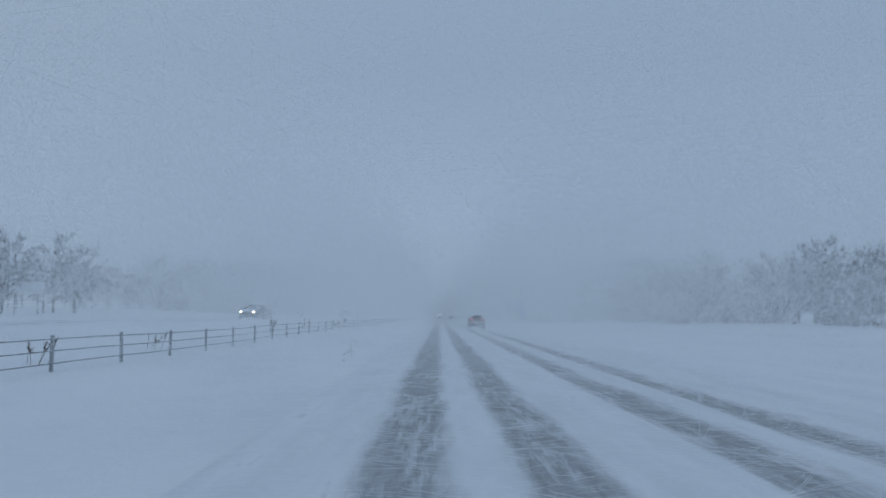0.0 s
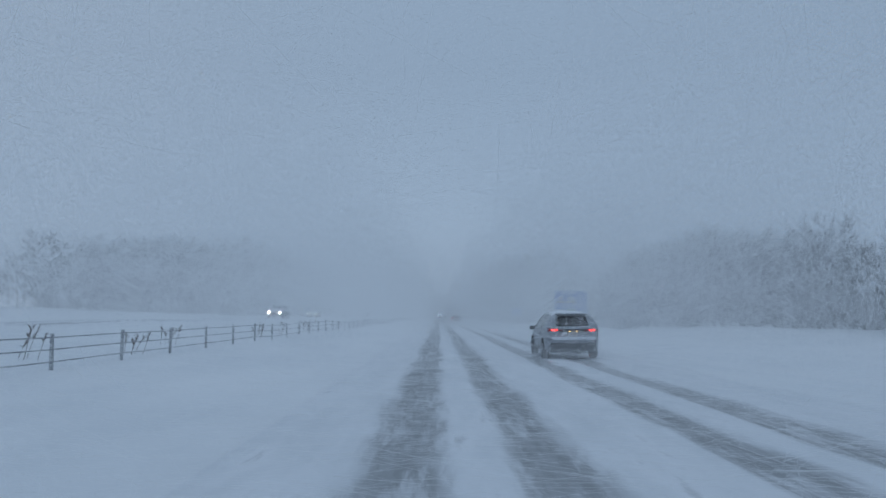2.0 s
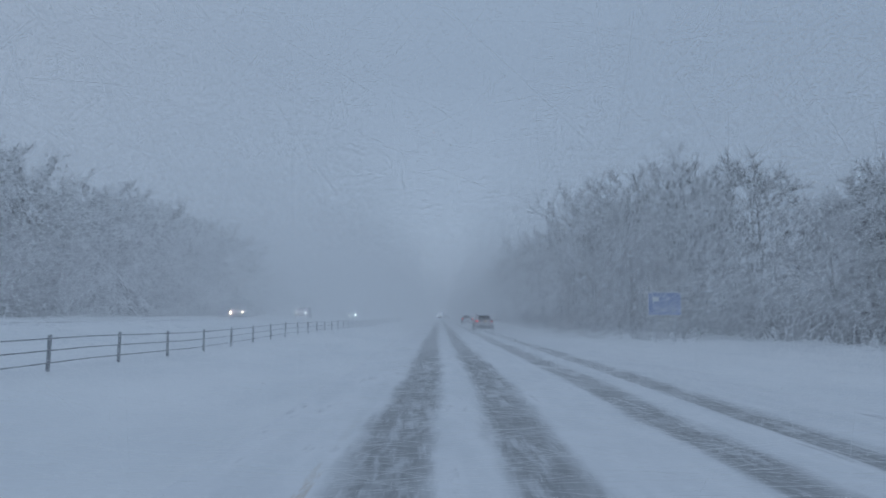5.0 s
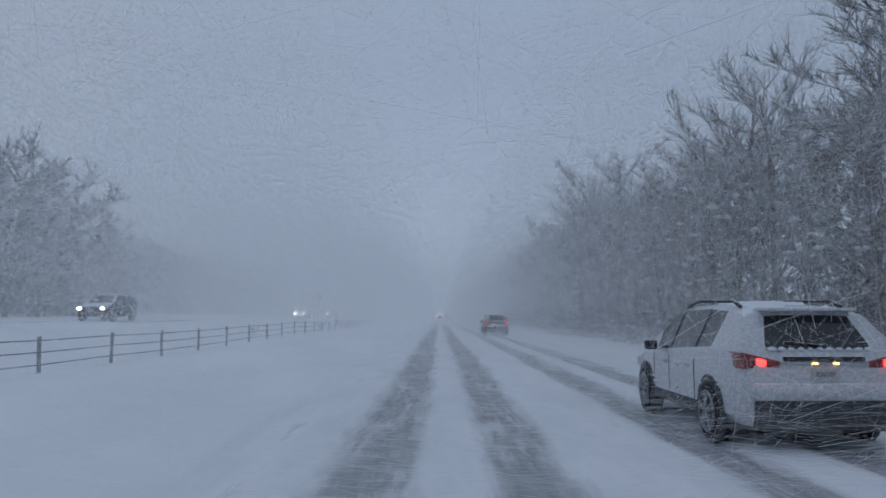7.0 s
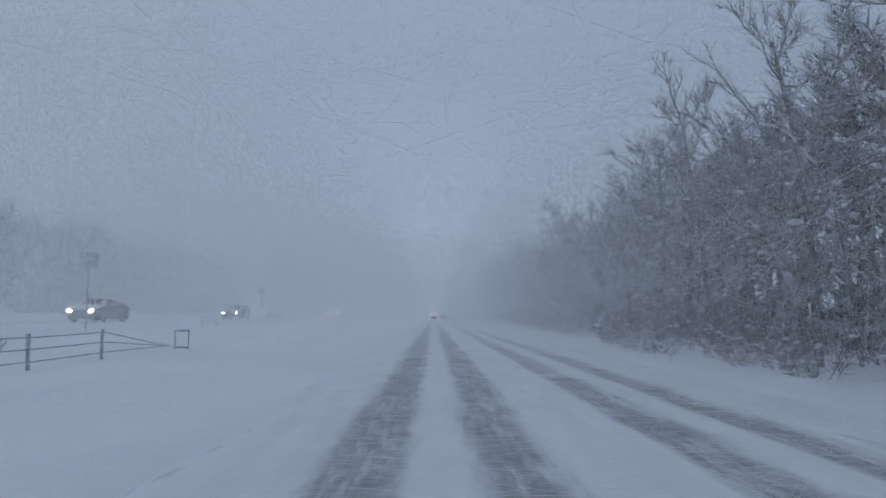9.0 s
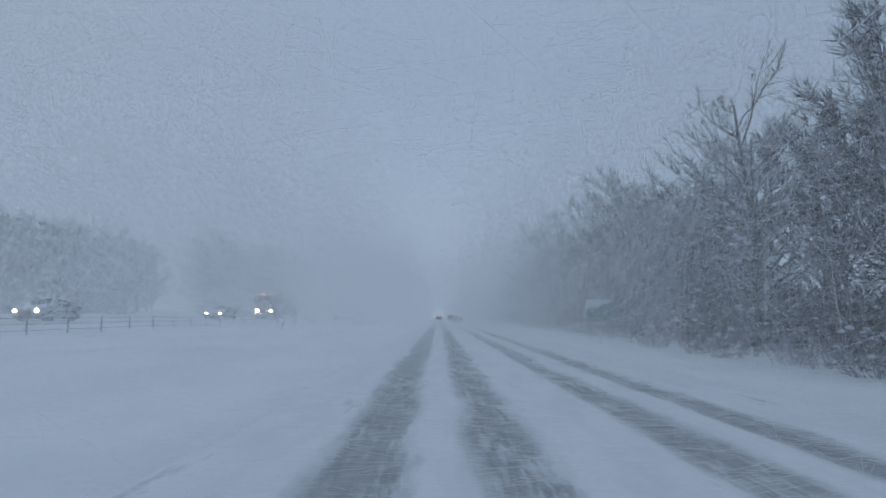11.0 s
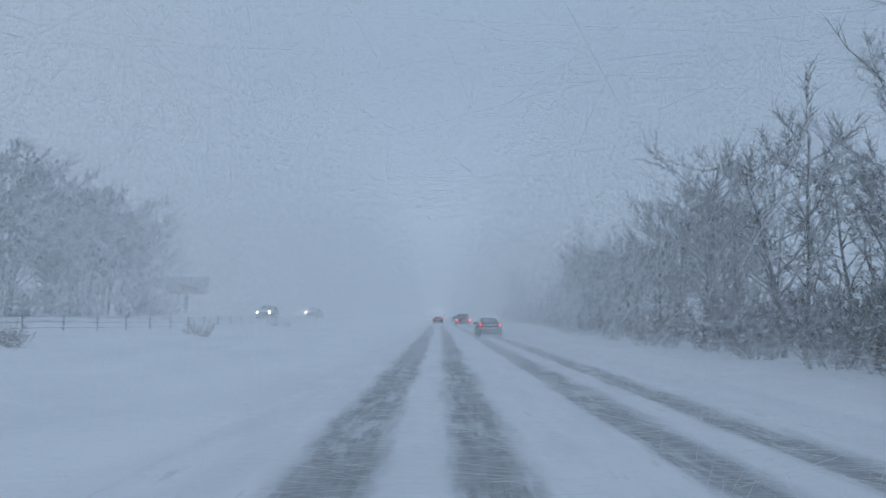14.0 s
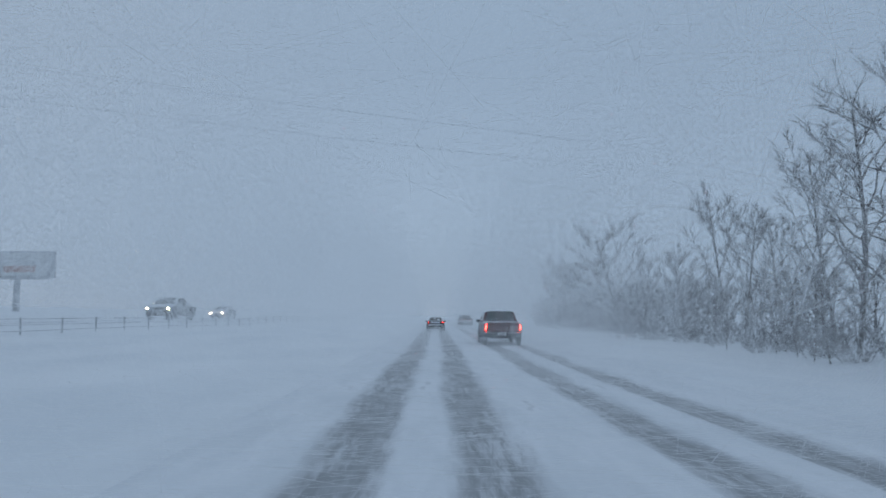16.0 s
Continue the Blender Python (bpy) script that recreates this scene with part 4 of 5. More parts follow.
def car(kind, paint, label, x, y, z=None, facing=1, lamps=None, group="passing traffic"):
    """A car whose rear bumper stands at y when it faces ahead (facing 1); -1 turns it towards the camera."""
    s = SHAPES[kind]
    z = ground_z(x, y) + 0.03 if z is None else z
    m = Matrix.Translation((x, y, z)) @ Matrix.Rotation(0 if facing > 0 else math.pi, 4, "Z")
    e = thing({"suv": "suv", "sedan": "sedan", "pickup": "pickup_truck"}[kind], m, label, {"suv": "car", "sedan": "car", "pickup": "pickup"}[kind], group)
    cuts = sorted({v for v, _ in s["top"]} | {v for v, _ in s["wide"]} | set(s["glass"]) | {g + d for g in s["pillars"] for d in (-0.05, 0.05)})
    g0, g1 = s["glass"]
    rows = []
    for v in cuts:
        t, b, w = at_y(s["top"], v), min(at_y(s["belt"], v), at_y(s["top"], v) - 0.03), at_y(s["wide"], v)
        tall = min(max((t - b) / (at_y(s["top"], (g0 + g1) / 2) - b), 0), 1)
        rw_ = w - (w - s["roof"]) * tall
        lo = s["lift"]
        sh = b + 0.05 * min(1, tall * 4)
        rows.append([(w * 0.90, lo), (w * 0.985, lo + 0.10), (w, lo + (b - lo) * 0.55), (w * 0.985, b), (w * 0.965 if tall > 0.2 else w * 0.93, sh if tall > 0.2 else b + (t - b) * 0.5),
                     (rw_ + 0.035 if tall > 0.2 else w * 0.85, t - 0.075 * max(tall, 0.25) if tall > 0.2 else b + (t - b) * 0.8), (rw_ * (0.70 if kind == "suv" and v < s["rear"][1] + 0.02 else 0.86), t - 0.012), (rw_ * 0.45, t), (0.0, t + 0.004)])
    body, glass = bmesh.new(), {}
    grid = [[[body.verts.new((sd * px, v, pz)) for px, pz in row] for row, v in zip(rows, cuts)] for sd in (-1, 1)]
    for k, v in enumerate(cuts[:-1]):
        mid = (v + cuts[k + 1]) / 2
        for si, sd in enumerate((-1, 1)):
            for j in range(8):
                q = [grid[si][k][j], grid[si][k + 1][j], grid[si][k + 1][j + 1], grid[si][k][j + 1]]
                key = None
                if j == 4 and g0 <= mid <= g1 and not any(abs(mid - g) < 0.05 for g in s["pillars"]):
                    n = sum(mid > g for g in s["pillars"])
                    key = ("side_window", si, n)
                elif j == 4 and g0 <= mid <= g1:
                    key = ("door_pillar", si, round(mid, 1))
                elif j >= 6 and s["rear"][0] <= mid <= s["rear"][1]:
                    key = ("rear_window",)
                elif j >= 6 and s["front"][0] <= mid <= s["front"][1]:
                    key = ("windscreen",)
                if key:
                    gb, seen = glass.setdefault(key, (bmesh.new(), {}))
                    qs = []
                    for vv in q:
                        c = (round(vv.co.x, 4), round(vv.co.y, 4), round(vv.co.z, 4))
                        if c not in seen:
                            seen[c] = gb.verts.new(vv.co)
                        qs.append(seen[c])
                    if len(set(qs)) == 4:
                        gb.faces.new(qs if sd > 0 else qs[::-1])
                else:
                    body.faces.new(q if sd > 0 else q[::-1])
    for k, flip in ((0, False), (len(cuts) - 1, True)):
        ring = [*grid[0][k], *grid[1][k][::-1]]
        body.faces.new(ring if not flip else ring[::-1])
    body.faces.ensure_lookup_table()
    for k in range(len(cuts) - 1):
        body.faces.new((grid[0][k][0], grid[1][k][0], grid[1][k + 1][0], grid[0][k + 1][0]))
    bmesh.ops.remove_doubles(body, verts=body.verts, dist=0.0005)
    bmesh.ops.recalc_face_normals(body, faces=body.faces)
    crease = [ed for ed in body.edges if len(ed.link_faces) == 2 and ed.calc_face_angle(0) > 0.6]
    bmesh.ops.split_edges(body, edges=crease)
    shell = part("body", body, PAINT[paint], e, "", True)
    for key, (gb, _) in glass.items():
        bmesh.ops.remove_doubles(gb, verts=gb.verts, dist=0.0005)
        bmesh.ops.recalc_face_normals(gb, faces=gb.faces)
        part(key[0], gb, M_TRIM if key[0] == "door_pillar" else M_GLASS, e, "" if key[0] == "door_pillar" else "dark wet glass", False)
    L, R = s["length"], s["wheel"]
    for wy in s["wheels"]:
        for sd in (-1, 1):
            w = at_y(s["wide"], wy)
            arch = bmesh.new()
            bmesh.ops.create_cone(arch, cap_ends=True, segments=26, radius1=R * 1.17, radius2=R * 1.17, depth=0.06, matrix=pose(sd * (w - 0.012), wy, R + 0.03, 0, 90, 0))
            bmesh.ops.bevel(arch, geom=list(arch.edges), offset=0.012, segments=1, affect="EDGES")
            part("wheel_arch", arch, M_TRIM, e, "", True)
            ty = bmesh.new()
            bmesh.ops.create_cone(ty, cap_ends=True, segments=28, radius1=R, radius2=R, depth=0.22, matrix=pose(sd * (w - 0.075), wy, R, 0, 90, 0))
            bmesh.ops.bevel(ty, geom=[ed for ed in ty.edges if len(ed.link_faces) == 2 and ed.calc_face_angle(0) > 1.0], offset=0.03, segments=3, affect="EDGES")
            tyre = part("wheel", ty, M_TYRE, e, "black tyre on a grimy alloy rim", True)
            rb = bmesh.new()
            xo = sd * (w + 0.038)
            bmesh.ops.create_cone(rb, cap_ends=True, segments=24, radius1=R * 0.66, radius2=R * 0.62, depth=0.012, matrix=pose(xo, wy, R, 0, 90 * sd, 0))
            part("brake_disc", rb, M_TRIM, tyre)
            sp = bmesh.new()
            for k in range(5):
                a = k * 1.2566 + 0.3
                for da in (-0.13, 0.13):
                    c, si2 = math.cos(a + da), math.sin(a + da)
                    add_tube(sp, [(xo + sd * 0.012, wy + c * R * 0.08, R + si2 * R * 0.08), (xo + sd * 0.016, wy + c * R * 0.64, R + si2 * R * 0.64)], [0.03, 0.022], 5)
            for k in range(24):
                a, b2 = k * math.pi / 12, (k + 1) * math.pi / 12
                add_tube(sp, [(xo + sd * 0.012, wy + math.cos(a) * R * 0.66, R + math.sin(a) * R * 0.66), (xo + sd * 0.012, wy + math.cos(b2) * R * 0.66, R + math.sin(b2) * R * 0.66)], [0.018, 0.018], 5)
            part("rim", sp, M_RIM, tyre, "", True)
    # bumpers, lamps, plate, mirrors, handles
    lo, wr, belt0 = s["lift"], at_y(s["wide"], 0.0), at_y(s["belt"], 0.0)
    hi = 0.80 if kind == "suv" else (0.66 if kind == "sedan" else 0.72)
    bm = add_box(bmesh.new(), -wr - 0.06, wr + 0.06, -0.085, 0.34, lo + (0.29 if kind == "suv" else 0.18), hi, 0.09)
    part("rear_bumper", bm, M_CHROME if kind == "pickup" else PAINT[paint], e, "", True)
    part("rear_valance", box(-wr - 0.01, wr + 0.01, -0.06, 0.36, lo - 0.04, lo + (0.33 if kind == "suv" else 0.24), 0.07), M_TRIM, e, "dark plastic skirt", True)
    wf = at_y(s["wide"], L)
    part("front_bumper", box(-wf - 0.08, wf + 0.08, L - 0.30, L + 0.03, lo - 0.02, lo + 0.24, 0.08), M_TRIM, e, "", True)
    # outer and inner edge, depth, outer low and high, inner low and high
    tall_lamp, slim, broad = (0.74, 0.905, -0.02, 0.22, 0.78, 1.18, 0.80, 1.16), (0.40, 0.90, -0.015, 0.34, 0.99, 1.125, 1.02, 1.075), (0.50, 0.925, -0.012, 0.44, 0.95, 1.14, 0.97, 1.04)
    lamp = {"pickup": (0.82, 0.97, -0.03, 0.10, 0.78, 1.15, 0.78, 1.15), "sedan": (0.58, 0.88, -0.02, 0.30, 0.76, 0.97, 0.89, 0.965)}.get(kind, slim)
    lamp = tall_lamp if paint == "black" and kind == "suv" else broad if paint == "white" else lamp
    x0, x1, y0, y1, a0, a1, b0, b1 = lamp
    for sd in (-1, 1):
        lens = part("tail_lamp", wedge(sd * x0, sd * x1, y0, y1, b0, b1, a0, a1), M_TAIL_DIM, e, "red tail lamp", True)
        f0, f1 = (0.40, 0.64) if paint == "white" else (0.30, 0.75) if kind == "suv" and paint != "black" else (0.30, 0.78) if kind != "suv" else (0.40, 0.62)
        u0, u1 = x0 + (x1 - x0) * f0, x0 + (x1 - x0) * f1
        low0, low1 = b0 + (a0 - b0) * f0 + 0.03, b0 + (a0 - b0) * f1 + 0.03
        top0, top1 = b1 + (a1 - b1) * f0 - 0.025, b1 + (a1 - b1) * f1 - 0.025
        part("bulb", wedge(sd * u0, sd * u1, y0 - 0.012, y0 + 0.02, low0, top0, low1, top1, 0.008), M_BRAKE if kind == "pickup" else M_TAIL, lens, "glowing red", True)
    r = random.Random(int(y))
    if facing > 0 and kind != "pickup":
        wq, seed = at_y(s["wide"], 0.0) + 0.05, int(y) % 97
        heavy = {"silver": 0.02, "black": 0.10, "white": -0.30, "graphite": 0.06}.get(paint, 0.0)
        if paint != "white":
            part("bumper_snow", snow_ledge(wq, -0.088, hi - 0.015, 0.10, 0.10, seed), M_CLUMP, e, "snow caught on the bumper", True)
        y_r, y_f = s["rear"][1] + 0.12, s["front"][0] - 0.1
        part("roof_snow", snow_patch(lambda u, v: ((u, v, at_y(s["top"], v) - 0.03 * (u / s["roof"]) ** 2), (0, 0, 1)), -s["roof"] * 0.86, s["roof"] * 0.86, y_r, y_f, 16, 26, 0.05, 0.45 + heavy, seed, 2.0), M_CLUMP, e, "wind-packed snow on the roof", True)
        if kind == "suv":
            part("window_snow", snow_lumps(int(y) + 1, [(-0.55 + 0.11 * i, 0.085, 1.175) for i in range(11)], 0.035), M_CLUMP, e, "snow caught under the rear window", True)
            part("tailgate_band", box(-0.46, 0.46, -0.006, 0.05, 1.035, 1.095, 0.01), M_TRIM, e)
            part("tailgate_snow", snow_patch(lambda u, v: ((u, -0.003, v), (0, -1, 0)), -0.78, 0.78, 0.82, 1.0, 40, 10, 0.012, heavy - 0.08, seed + 3, 5.0), M_CLUMP, e, "snow dusted over the tailgate", True)
            for sd in (-1, 1):
                part("pillar_snow", snow_patch(lambda u, v: ((sd * (0.60 + 0.26 * (1 - v) + 0.03 * u), 0.12 + 0.30 * v + 0.02, 1.17 + 0.38 * v), (0.3 * sd, -0.9, 0.4)), 0, 1.6, 0.0, 1.0, 5, 14, 0.02, heavy + 0.12, seed + 5 + sd, 2.0), M_CLUMP, e, "snow packed along the rear pillar", True)
        else:
            (ya, za), (yb, zb) = [(v, at_y(s["top"], v)) for v in s["rear"]]
            back = Vector((0, za - zb, yb - ya)).normalized()
            part("window_snow", snow_patch(lambda u, v: ((u, ya + (yb - ya) * v, za + (zb - za) * v), back), -0.56, 0.56, 0.04, 0.96, 36, 16, 0.012, -0.04, seed + 2, 3.0), M_CLUMP, e, "streaks of snow on the rear window", True)
            part("boot_snow", snow_patch(lambda u, v: ((u, 0.05 * (v - 0.78) / 0.18 - 0.012, v), (0, -1, 0.2)), -0.56, 0.56, 0.80, 0.98, 40, 10, 0.010, 0.22, seed + 4, 4.0), M_CLUMP, e, "snow dusted over the boot", True)
            part("boot_lid_snow", snow_patch(lambda u, v: ((u, v, at_y(s["top"], v) - 0.02 * u * u), (0, 0, 1)), -0.62, 0.62, 0.22, 0.95, 30, 16, 0.02, 0.15, seed + 6, 3.0), M_CLUMP, e, "snow lying on the boot lid", True)
        for k in range(7):
            zz, yy2 = r.uniform(0.5, 0.95), r.uniform(0.6, 3.8)
            part("stuck_snow", snow_lumps(int(y) + 9 + k, [(-at_y(s["wide"], yy2) * 0.992, yy2 + 0.09 * q, zz + r.uniform(-0.04, 0.04)) for q in range(r.randint(1, 4))], 0.03), M_CLUMP, e, "patch of stuck snow", True)
    pz = 0.815 if kind == "suv" else lo + (0.10 if kind == "sedan" else 0.12)
    py = -0.016 if kind == "suv" else -0.10
    pl = part("number_plate", rounded(0.31, 0.16, 0.012, 0.02), M_PLATE, e)
    pl.matrix_local = pose(0, py - 0.004, pz)
    part("plate_bar", box(-0.11, 0.11, -0.006, -0.001, 0.05, 0.11), M_GREYBAR, pl)
    if kind == "suv":
        for sd in (-1, 1):
            part("plate_lamp", box(sd * 0.12 - 0.03, sd * 0.12 + 0.03, py - 0.03, py - 0.005, pz + 0.19, pz + 0.215, 0.006), M_PLATE_LAMP, e)
        part("tailgate_trim", box(-0.50, 0.50, -0.022, -0.002, 1.0, 1.03, 0.008), M_TRIM if paint != "white" else M_CHROME, e)
        part("roof_spoiler", box(-0.56, 0.56, 0.28, 0.54, 1.605, 1.65, 0.02), PAINT[paint], e, "", True)
        part("rear_wiper", tube([(0.05, 0.12, 1.215), (-0.36, 0.15, 1.255)], [0.012, 0.008], 5), M_TRIM, e)
        part("wheel_sill", box(-0.965, -0.90, 1.45, 3.35, lo, lo + 0.16, 0.02), M_TRIM, e)
        part("wheel_sill", box(0.90, 0.965, 1.45, 3.35, lo, lo + 0.16, 0.02), M_TRIM, e)
        if paint == "white":
            for sd in (-1, 1):
                part("roof_rail", tube([(sd * 0.62, 0.75, 1.66), (sd * 0.62, 0.95, 1.735), (sd * 0.63, 2.2, 1.76), (sd * 0.62, 2.65, 1.68)], [0.022] * 4, 6), M_TRIM, e, "black roof rail", True)
    elif kind == "sedan":
        part("boot_spoiler", box(-0.70, 0.70, 0.06, 0.20, 1.045, 1.085, 0.018), PAINT[paint], e, "", True)
        part("boot_line", box(-0.60, 0.60, -0.012, 0.03, 0.70, 0.715), M_TRIM, e)
    else:
        part("tailgate", box(-0.80, 0.80, -0.03, 0.03, 0.72, 1.22, 0.02), PAINT[paint], e, "", True)
        part("tailgate_handle", box(-0.12, 0.12, -0.05, -0.031, 1.02, 1.10, 0.01), M_TRIM, e)
    my = s["front"][1] - 0.42
    for sd in (-1, 1):
        w, bz = at_y(s["wide"], my), at_y(s["belt"], my)
        part("wing_mirror", box(sd * (w + 0.09) - 0.10, sd * (w + 0.09) + 0.10, my - 0.05, my + 0.07, bz + 0.03, bz + 0.18, 0.05), M_TRIM, e, "", True)
        for hy in (s["pillars"][0] + 0.18, s["pillars"][-1] + 0.12):
            part("door_handle", box(sd * (w - 0.005) - 0.02, sd * (w - 0.005) + 0.02, hy, hy + 0.2, bz - 0.14, bz - 0.10, 0.008), M_CHROME, e)
        for dy in (*s["pillars"], s["front"][1] - 0.25):
            part("door_seam", box(sd * (w + 0.001) - 0.003, sd * (w + 0.001) + 0.003, dy - 0.006, dy + 0.006, lo + 0.14, bz - 0.02), M_TRIM, e)
    hz = at_y(s["belt"], L - 0.35)
    for sd in (-1, 1):
        hw = at_y(s["wide"], L - 0.2)
        lens = part("headlamp", box(sd * hw * 0.84 - 0.17, sd * hw * 0.84 + 0.17, L - 0.30, L - 0.04, hz - 0.17, hz - 0.01, 0.03), M_PLATE, e, "", True)
        if lamps is not None:
            part("bulb", box(sd * hw * 0.84 - 0.10, sd * hw * 0.84 + 0.10, L - 0.045, L - 0.02, hz - 0.15, hz - 0.03, 0.02), lamps, lens, "glowing headlamp", True)
    part("grille", box(-0.42, 0.42, L - 0.12, L + 0.02, lo + 0.27, hz - 0.12, 0.02), M_TRIM, e)
    return e


LANE = 4.07
car("suv", "silver", "silver-grey crossover with snow on roof and bumper, tail lamps lit", 4.3, 92.3, 0.0)
car("suv", "white", "white compact crossover with black roof rails and tinted rear glass", 4.15, 239.4, 0.0)
car("suv", "black", "black crossover plastered with snow, tall red tail lamps", 4.38, 290.2, 0.0)
car("sedan", "graphite", "dark graphite saloon streaked with snow and road salt", 4.08, 518.7, 0.0)
car("pickup", "maroon", "dark pickup truck with bright red brake lamps in blowing snow", 3.6, 567.0, 0.0)
car("sedan", "graphite", "dark saloon ahead almost lost in the snow", 0.0, 606.0, 0.0)
car("suv", "graphite", "dark crossover far ahead almost lost in the snow", LANE, 628.0, 0.0)
ON = "oncoming traffic"
car("suv", "graphite", "dark oncoming crossover with headlamps on", -21.0, 84.0, None, -1, M_HEAD, ON)
car("sedan", "graphite", "oncoming saloon with headlamps on", -24.5, 104.0, None, -1, M_HEAD, ON)
car("suv", "black", "dark oncoming crossover with headlamps on", -21.0, 163.0, None, -1, M_HEAD_COOL, ON)
car("sedan", "maroon", "oncoming saloon with headlamps on", -21.0, 190.0, None, -1, M_HEAD, ON)
car("suv", "silver", "grey oncoming crossover with headlamps on", -24.5, 258.0, None, -1, M_HEAD, ON)
car("suv", "graphite", "dark oncoming van-like crossover with headlamps on", -21.0, 280.0, None, -1, M_HEAD_COOL, ON)
car("sedan", "silver", "oncoming saloon far off with headlamps on", -24.5, 412.0, None, -1, M_HEAD, ON)
car("sedan", "black", "dark oncoming estate with headlamps on", -21.0, 346.0, None, -1, M_HEAD_COOL, ON)
car("suv", "maroon", "reddish oncoming crossover with warm headlamps on", -21.0, 378.0, None, -1, M_HEAD, ON)
car("sedan", "graphite", "oncoming saloon with headlamps on", -21.0, 437.0, None, -1, M_HEAD, ON)
car("suv", "graphite", "dark oncoming crossover with headlamps on", -21.0, 556.0, None, -1, M_HEAD, ON)
car("pickup", "graphite", "dark oncoming pickup with headlamps on", -21.0, 590.0, None, -1, M_HEAD, ON)
car("sedan", "silver", "oncoming saloon with headlamps on", -24.5, 616.0, None, -1, M_HEAD, ON)


def tanker(x, y):
    """An oncoming tank lorry; its front bumper stands at y."""
    z = ground_z(x, y)
    e = thing("tank_lorry", pose(x, y, z), "oncoming tank lorry with a pale tank and amber marker lamps", "lorry", "oncoming traffic")
    dark = PAINT["maroon"]
    part("cab", box(-1.2, 1.2, 1.5, 3.6, 0.9, 3.1, 0.12), dark, e, "", True)
    part("bonnet", box(-0.95, 0.95, 0.1, 1.6, 0.85, 1.9, 0.15), dark, e, "", True)
    part("windscreen", box(-1.05, 1.05, 1.46, 1.498, 2.1, 2.85, 0.02), M_GLASS, e)
    for sd in (-1, 1):
        part("side_window", box(sd * 1.204 - 0.003, sd * 1.204 + 0.003, 1.8, 2.9, 2.1, 2.8), M_GLASS, e)
        part("exhaust_stack", tube([(sd * 1.1, 3.8, 1.0), (sd * 1.1, 3.8, 3.6)], [0.09, 0.09], 10), M_CHROME, e, "", True)
        part("headlamp", box(sd * 0.85 - 0.16, sd * 0.85 + 0.16, 0.05, 0.13, 1.0, 1.25, 0.03), M_HEAD, e, "glowing headlamp", True)
        part("wing_mirror", box(sd * 1.45 - 0.10, sd * 1.45 + 0.10, 1.5, 1.6, 2.0, 2.7, 0.03), M_TRIM, e)
    for k in range(5):
        part("marker_lamp", box(-0.9 + 0.45 * k - 0.09, -0.9 + 0.45 * k + 0.09, 1.55, 1.75, 3.1, 3.18, 0.02), M_AMBER, e, "glowing amber")
    part("front_bumper", box(-1.2, 1.2, -0.05, 0.2, 0.45, 0.85, 0.05), M_CHROME, e, "", True)
    part("chassis", box(-0.6, 0.6, 0.3, 15.2, 0.75, 1.05, 0.03), M_TRIM, e)
    tank = bmesh.new()
    bmesh.ops.create_cone(tank, cap_ends=True, segments=28, radius1=1.02, radius2=1.02, depth=10.8, matrix=pose(0, 9.9, 2.25, 90, 0, 0))
    bmesh.ops.bevel(tank, geom=[d for d in tank.edges if len(d.link_faces) == 2 and d.calc_face_angle(0) > 1.0], offset=0.2, segments=4, affect="EDGES")
    part("tank", tank, snowy("brushed_tank_metal", (0.45, 0.46, 0.48), 0.4, 0.5, 0.5, 0.9), e, "pale metal tank dusted with snow", True)
    for k in range(5):
        part("tank_band", tube([(1.03 * math.cos(a), 5.0 + 2.4 * k, 2.25 + 1.03 * math.sin(a)) for a in [i * math.pi / 12 for i in range(25)]], [0.03] * 25, 5), M_CHROME, e)
    part("side_skirt", box(-1.2, -1.12, 4.6, 15.0, 0.7, 1.5, 0.02), M_TRIM, e)
    part("side_skirt", box(1.12, 1.2, 4.6, 15.0, 0.7, 1.5, 0.02), M_TRIM, e)
    for yy in (1.0, 4.0, 5.1, 12.6, 13.8):
        for sd in (-1, 1):
            w = bmesh.new()
            bmesh.ops.create_cone(w, cap_ends=True, segments=24, radius1=0.5, radius2=0.5, depth=0.3, matrix=pose(sd * 1.03, yy, 0.5, 0, 90, 0))
            bmesh.ops.bevel(w, geom=[d for d in w.edges if len(d.link_faces) == 2 and d.calc_face_angle(0) > 1.0], offset=0.04, segments=2, affect="EDGES")
            part("wheel", w, M_TYRE, e, "", True)
    for yy in (5.0, 9.5, 14.5):
        part("marker_lamp", box(1.20, 1.25, yy - 0.06, yy + 0.06, 1.42, 1.5, 0.01), M_AMBER, e, "glowing amber")


tanker(-21.5, 454.0)


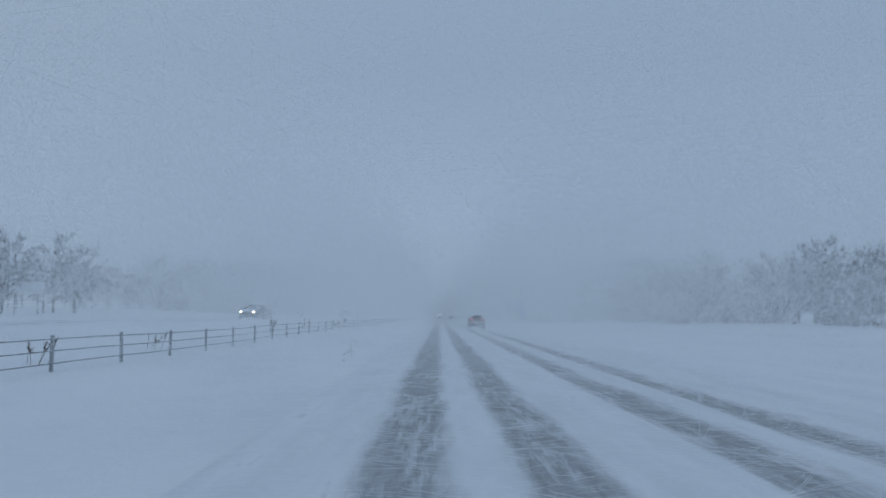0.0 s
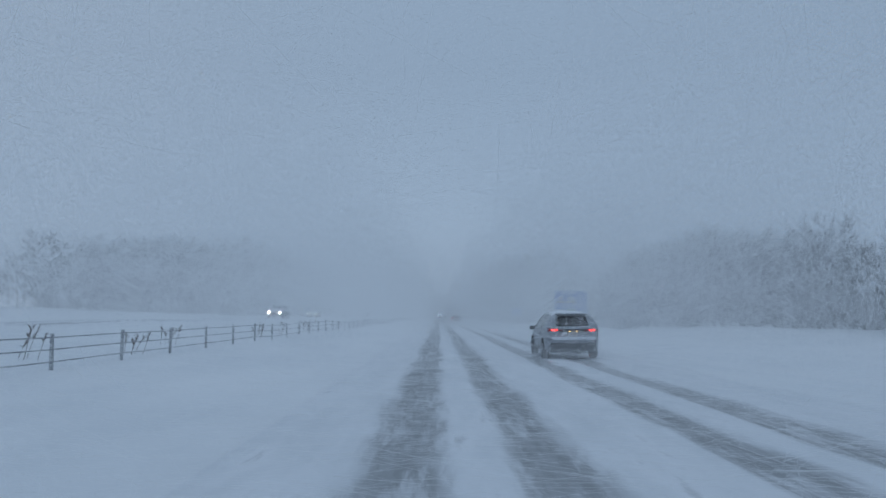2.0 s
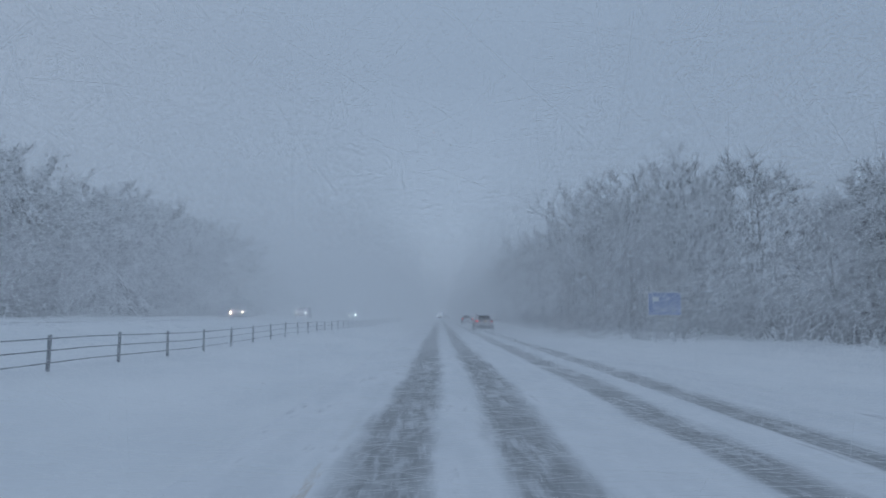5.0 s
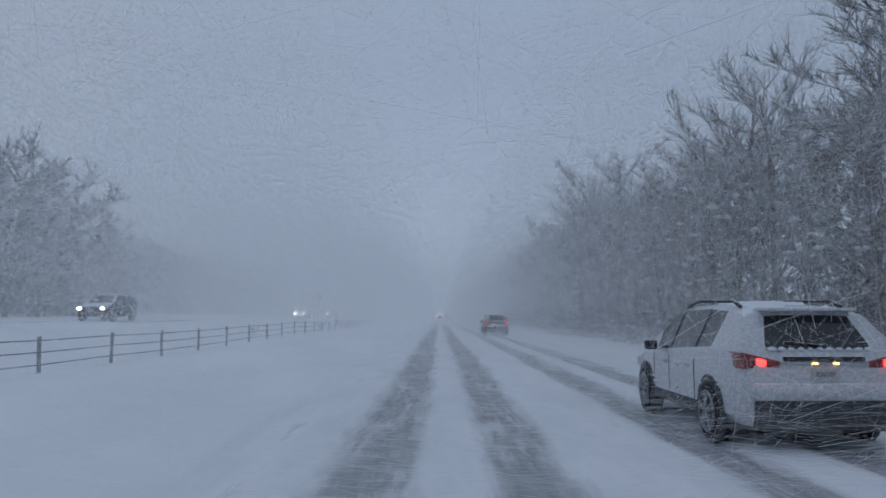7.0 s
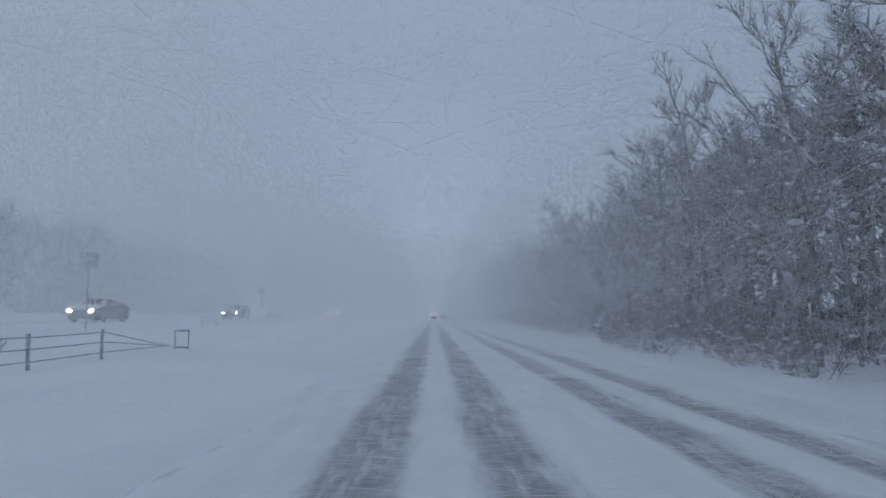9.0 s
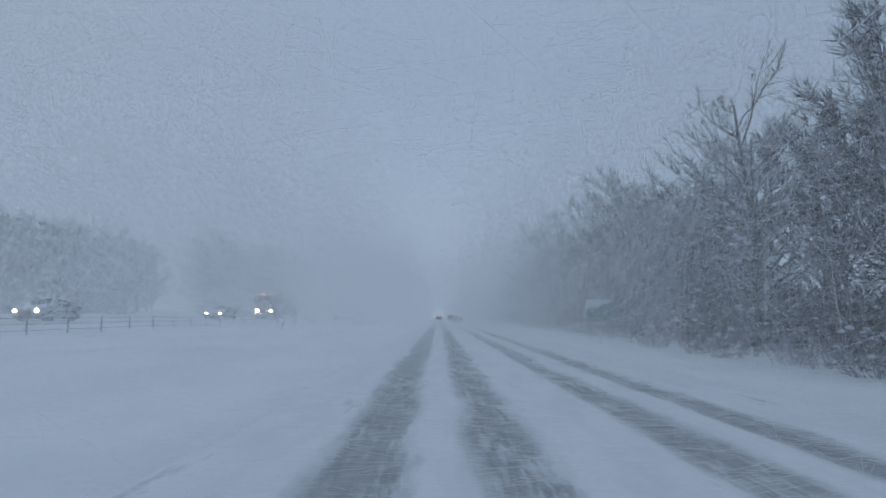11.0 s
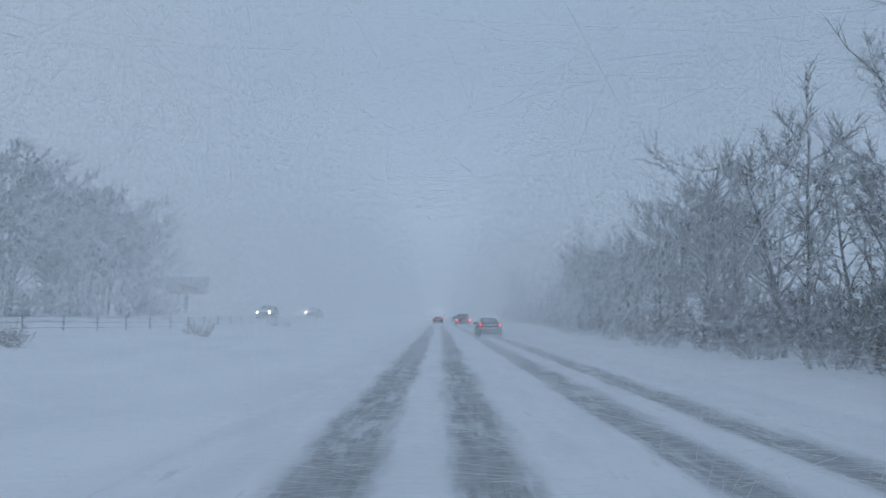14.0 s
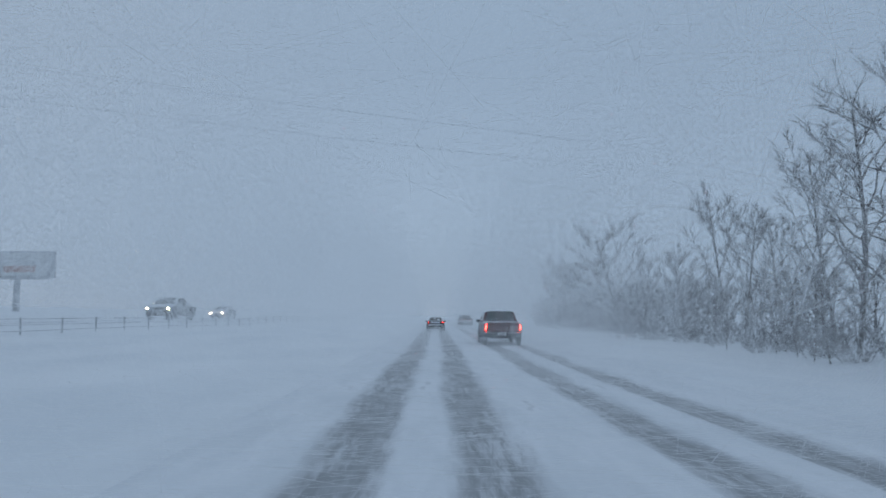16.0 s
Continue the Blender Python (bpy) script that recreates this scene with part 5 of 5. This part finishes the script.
# ---- snow in the air, as threads standing in for its haze ----
def falling_snow(zones):
    """Hair-fine white threads added as the haze of blown snow, thinning out upwards, clear of the lane that is being
    driven.
    """
    rs = np.random.default_rng(4)
    parts = []
    for x0, x1, y0, y1, z0, z1, length, width, per in zones:
        n = int((x1 - x0) * (z1 - z0) * (y1 - y0) * per)
        c = np.stack([rs.uniform(x0, x1, n), rs.uniform(y0, y1, n), rs.uniform(z0, z1, n)], 1)
        c = c[rs.uniform(0, 1, n) < np.clip((z1 - c[:, 2]) / (0.6 * z1), 0, 1)]
        n = len(c)
        turn = rs.uniform(0, math.pi, n) if z1 > 2 else rs.normal(size=n) * 0.12
        d = np.stack([np.cos(turn), rs.normal(size=n) * 0.05, np.sin(turn)], 1)
        d /= np.linalg.norm(d, axis=1)[:, None]
        h = d * (length * 0.5) * rs.uniform(0.6, 1.4, n)[:, None]
        a, b = c - h, c + h
        lane = (np.minimum(a[:, 0], b[:, 0]) < 1.25) & (np.maximum(a[:, 0], b[:, 0]) > -1.25)
        eye = (np.minimum(a[:, 2], b[:, 2]) < 2.3) & (np.maximum(a[:, 2], b[:, 2]) > 0.8)
        keep = ~(lane & eye)
        a, b, d = a[keep], b[keep], d[keep]
        flat = np.stack([rs.normal(size=len(d)) * 0.5, np.ones(len(d)), rs.normal(size=len(d)) * 0.5], 1)
        w = np.cross(d, flat)
        w *= width * 0.5 / np.linalg.norm(w, axis=1)[:, None]
        parts.append(np.stack([a + w, a - w, b], 1))
    v = np.concatenate(parts).reshape(-1, 3)
    me = bpy.data.meshes.new("falling_snow")
    n = len(v) // 3
    me.vertices.add(n * 3)
    me.vertices.foreach_set("co", v.astype(np.float32).ravel())
    me.loops.add(n * 3)
    me.loops.foreach_set("vertex_index", np.arange(n * 3, dtype=np.int32))
    me.polygons.add(n)
    me.polygons.foreach_set("loop_start", np.arange(0, n * 3, 3, dtype=np.int32))
    me.update(calc_edges=True)
    me.materials.append(M_HAZE_THREAD)
    return tagged(new("falling_snow", me), "dense fine white threads standing in for the haze of wind-driven snow", "snowfall", kind="stuff")


# x, y and z of each stretch, length and width of a thread, threads in a cubic metre
# long sub-pixel threads veil what lies behind them, as snow haze would
falling_snow((
    (-12, -5, -4, 690, 0.3, 20, 7.0, 0.0024, 2.4), (5, 12, -4, 690, 0.2, 20, 7.0, 0.0023, 2.7),
    (-34, -12, -4, 690, 1.0, 24, 8.0, 0.0062, 0.8), (-90, -34, 120, 420, 1.0, 26, 8.0, 0.014, 0.10),
    (-46, -14, 320, 440, 1.0, 22, 8.0, 0.0070, 0.35), (12, 30, -4, 226, 0.0, 24, 8.0, 0.0062, 0.9), (30, 90, 60, 300, 0.0, 28, 8.0, 0.014, 0.12), (12, 17, 226, 690, 0.1, 20, 5.0, 0.0050, 1.3),
    (-5, -1.6, -4, 690, 0.3, 6, 1.6, 0.0022, 6.0), (1.6, 5, -4, 690, 0.2, 6, 1.6, 0.0022, 6.0), (-5, 5, -4, 690, 3.0, 16, 5.0, 0.0020, 1.5),
    (-7, 9, -4, 690, 0.05, 0.7, 1.6, 0.0022, 24.0), (-5, 9, -4, 690, 0.3, 1.6, 1.6, 0.0018, 6.0),
    (9, 16, -4, 690, -0.2, 0.6, 2.2, 0.004, 8.0), (-30, -7, -4, 690, 0.5, 1.7, 3.0, 0.0045, 3.2),
))
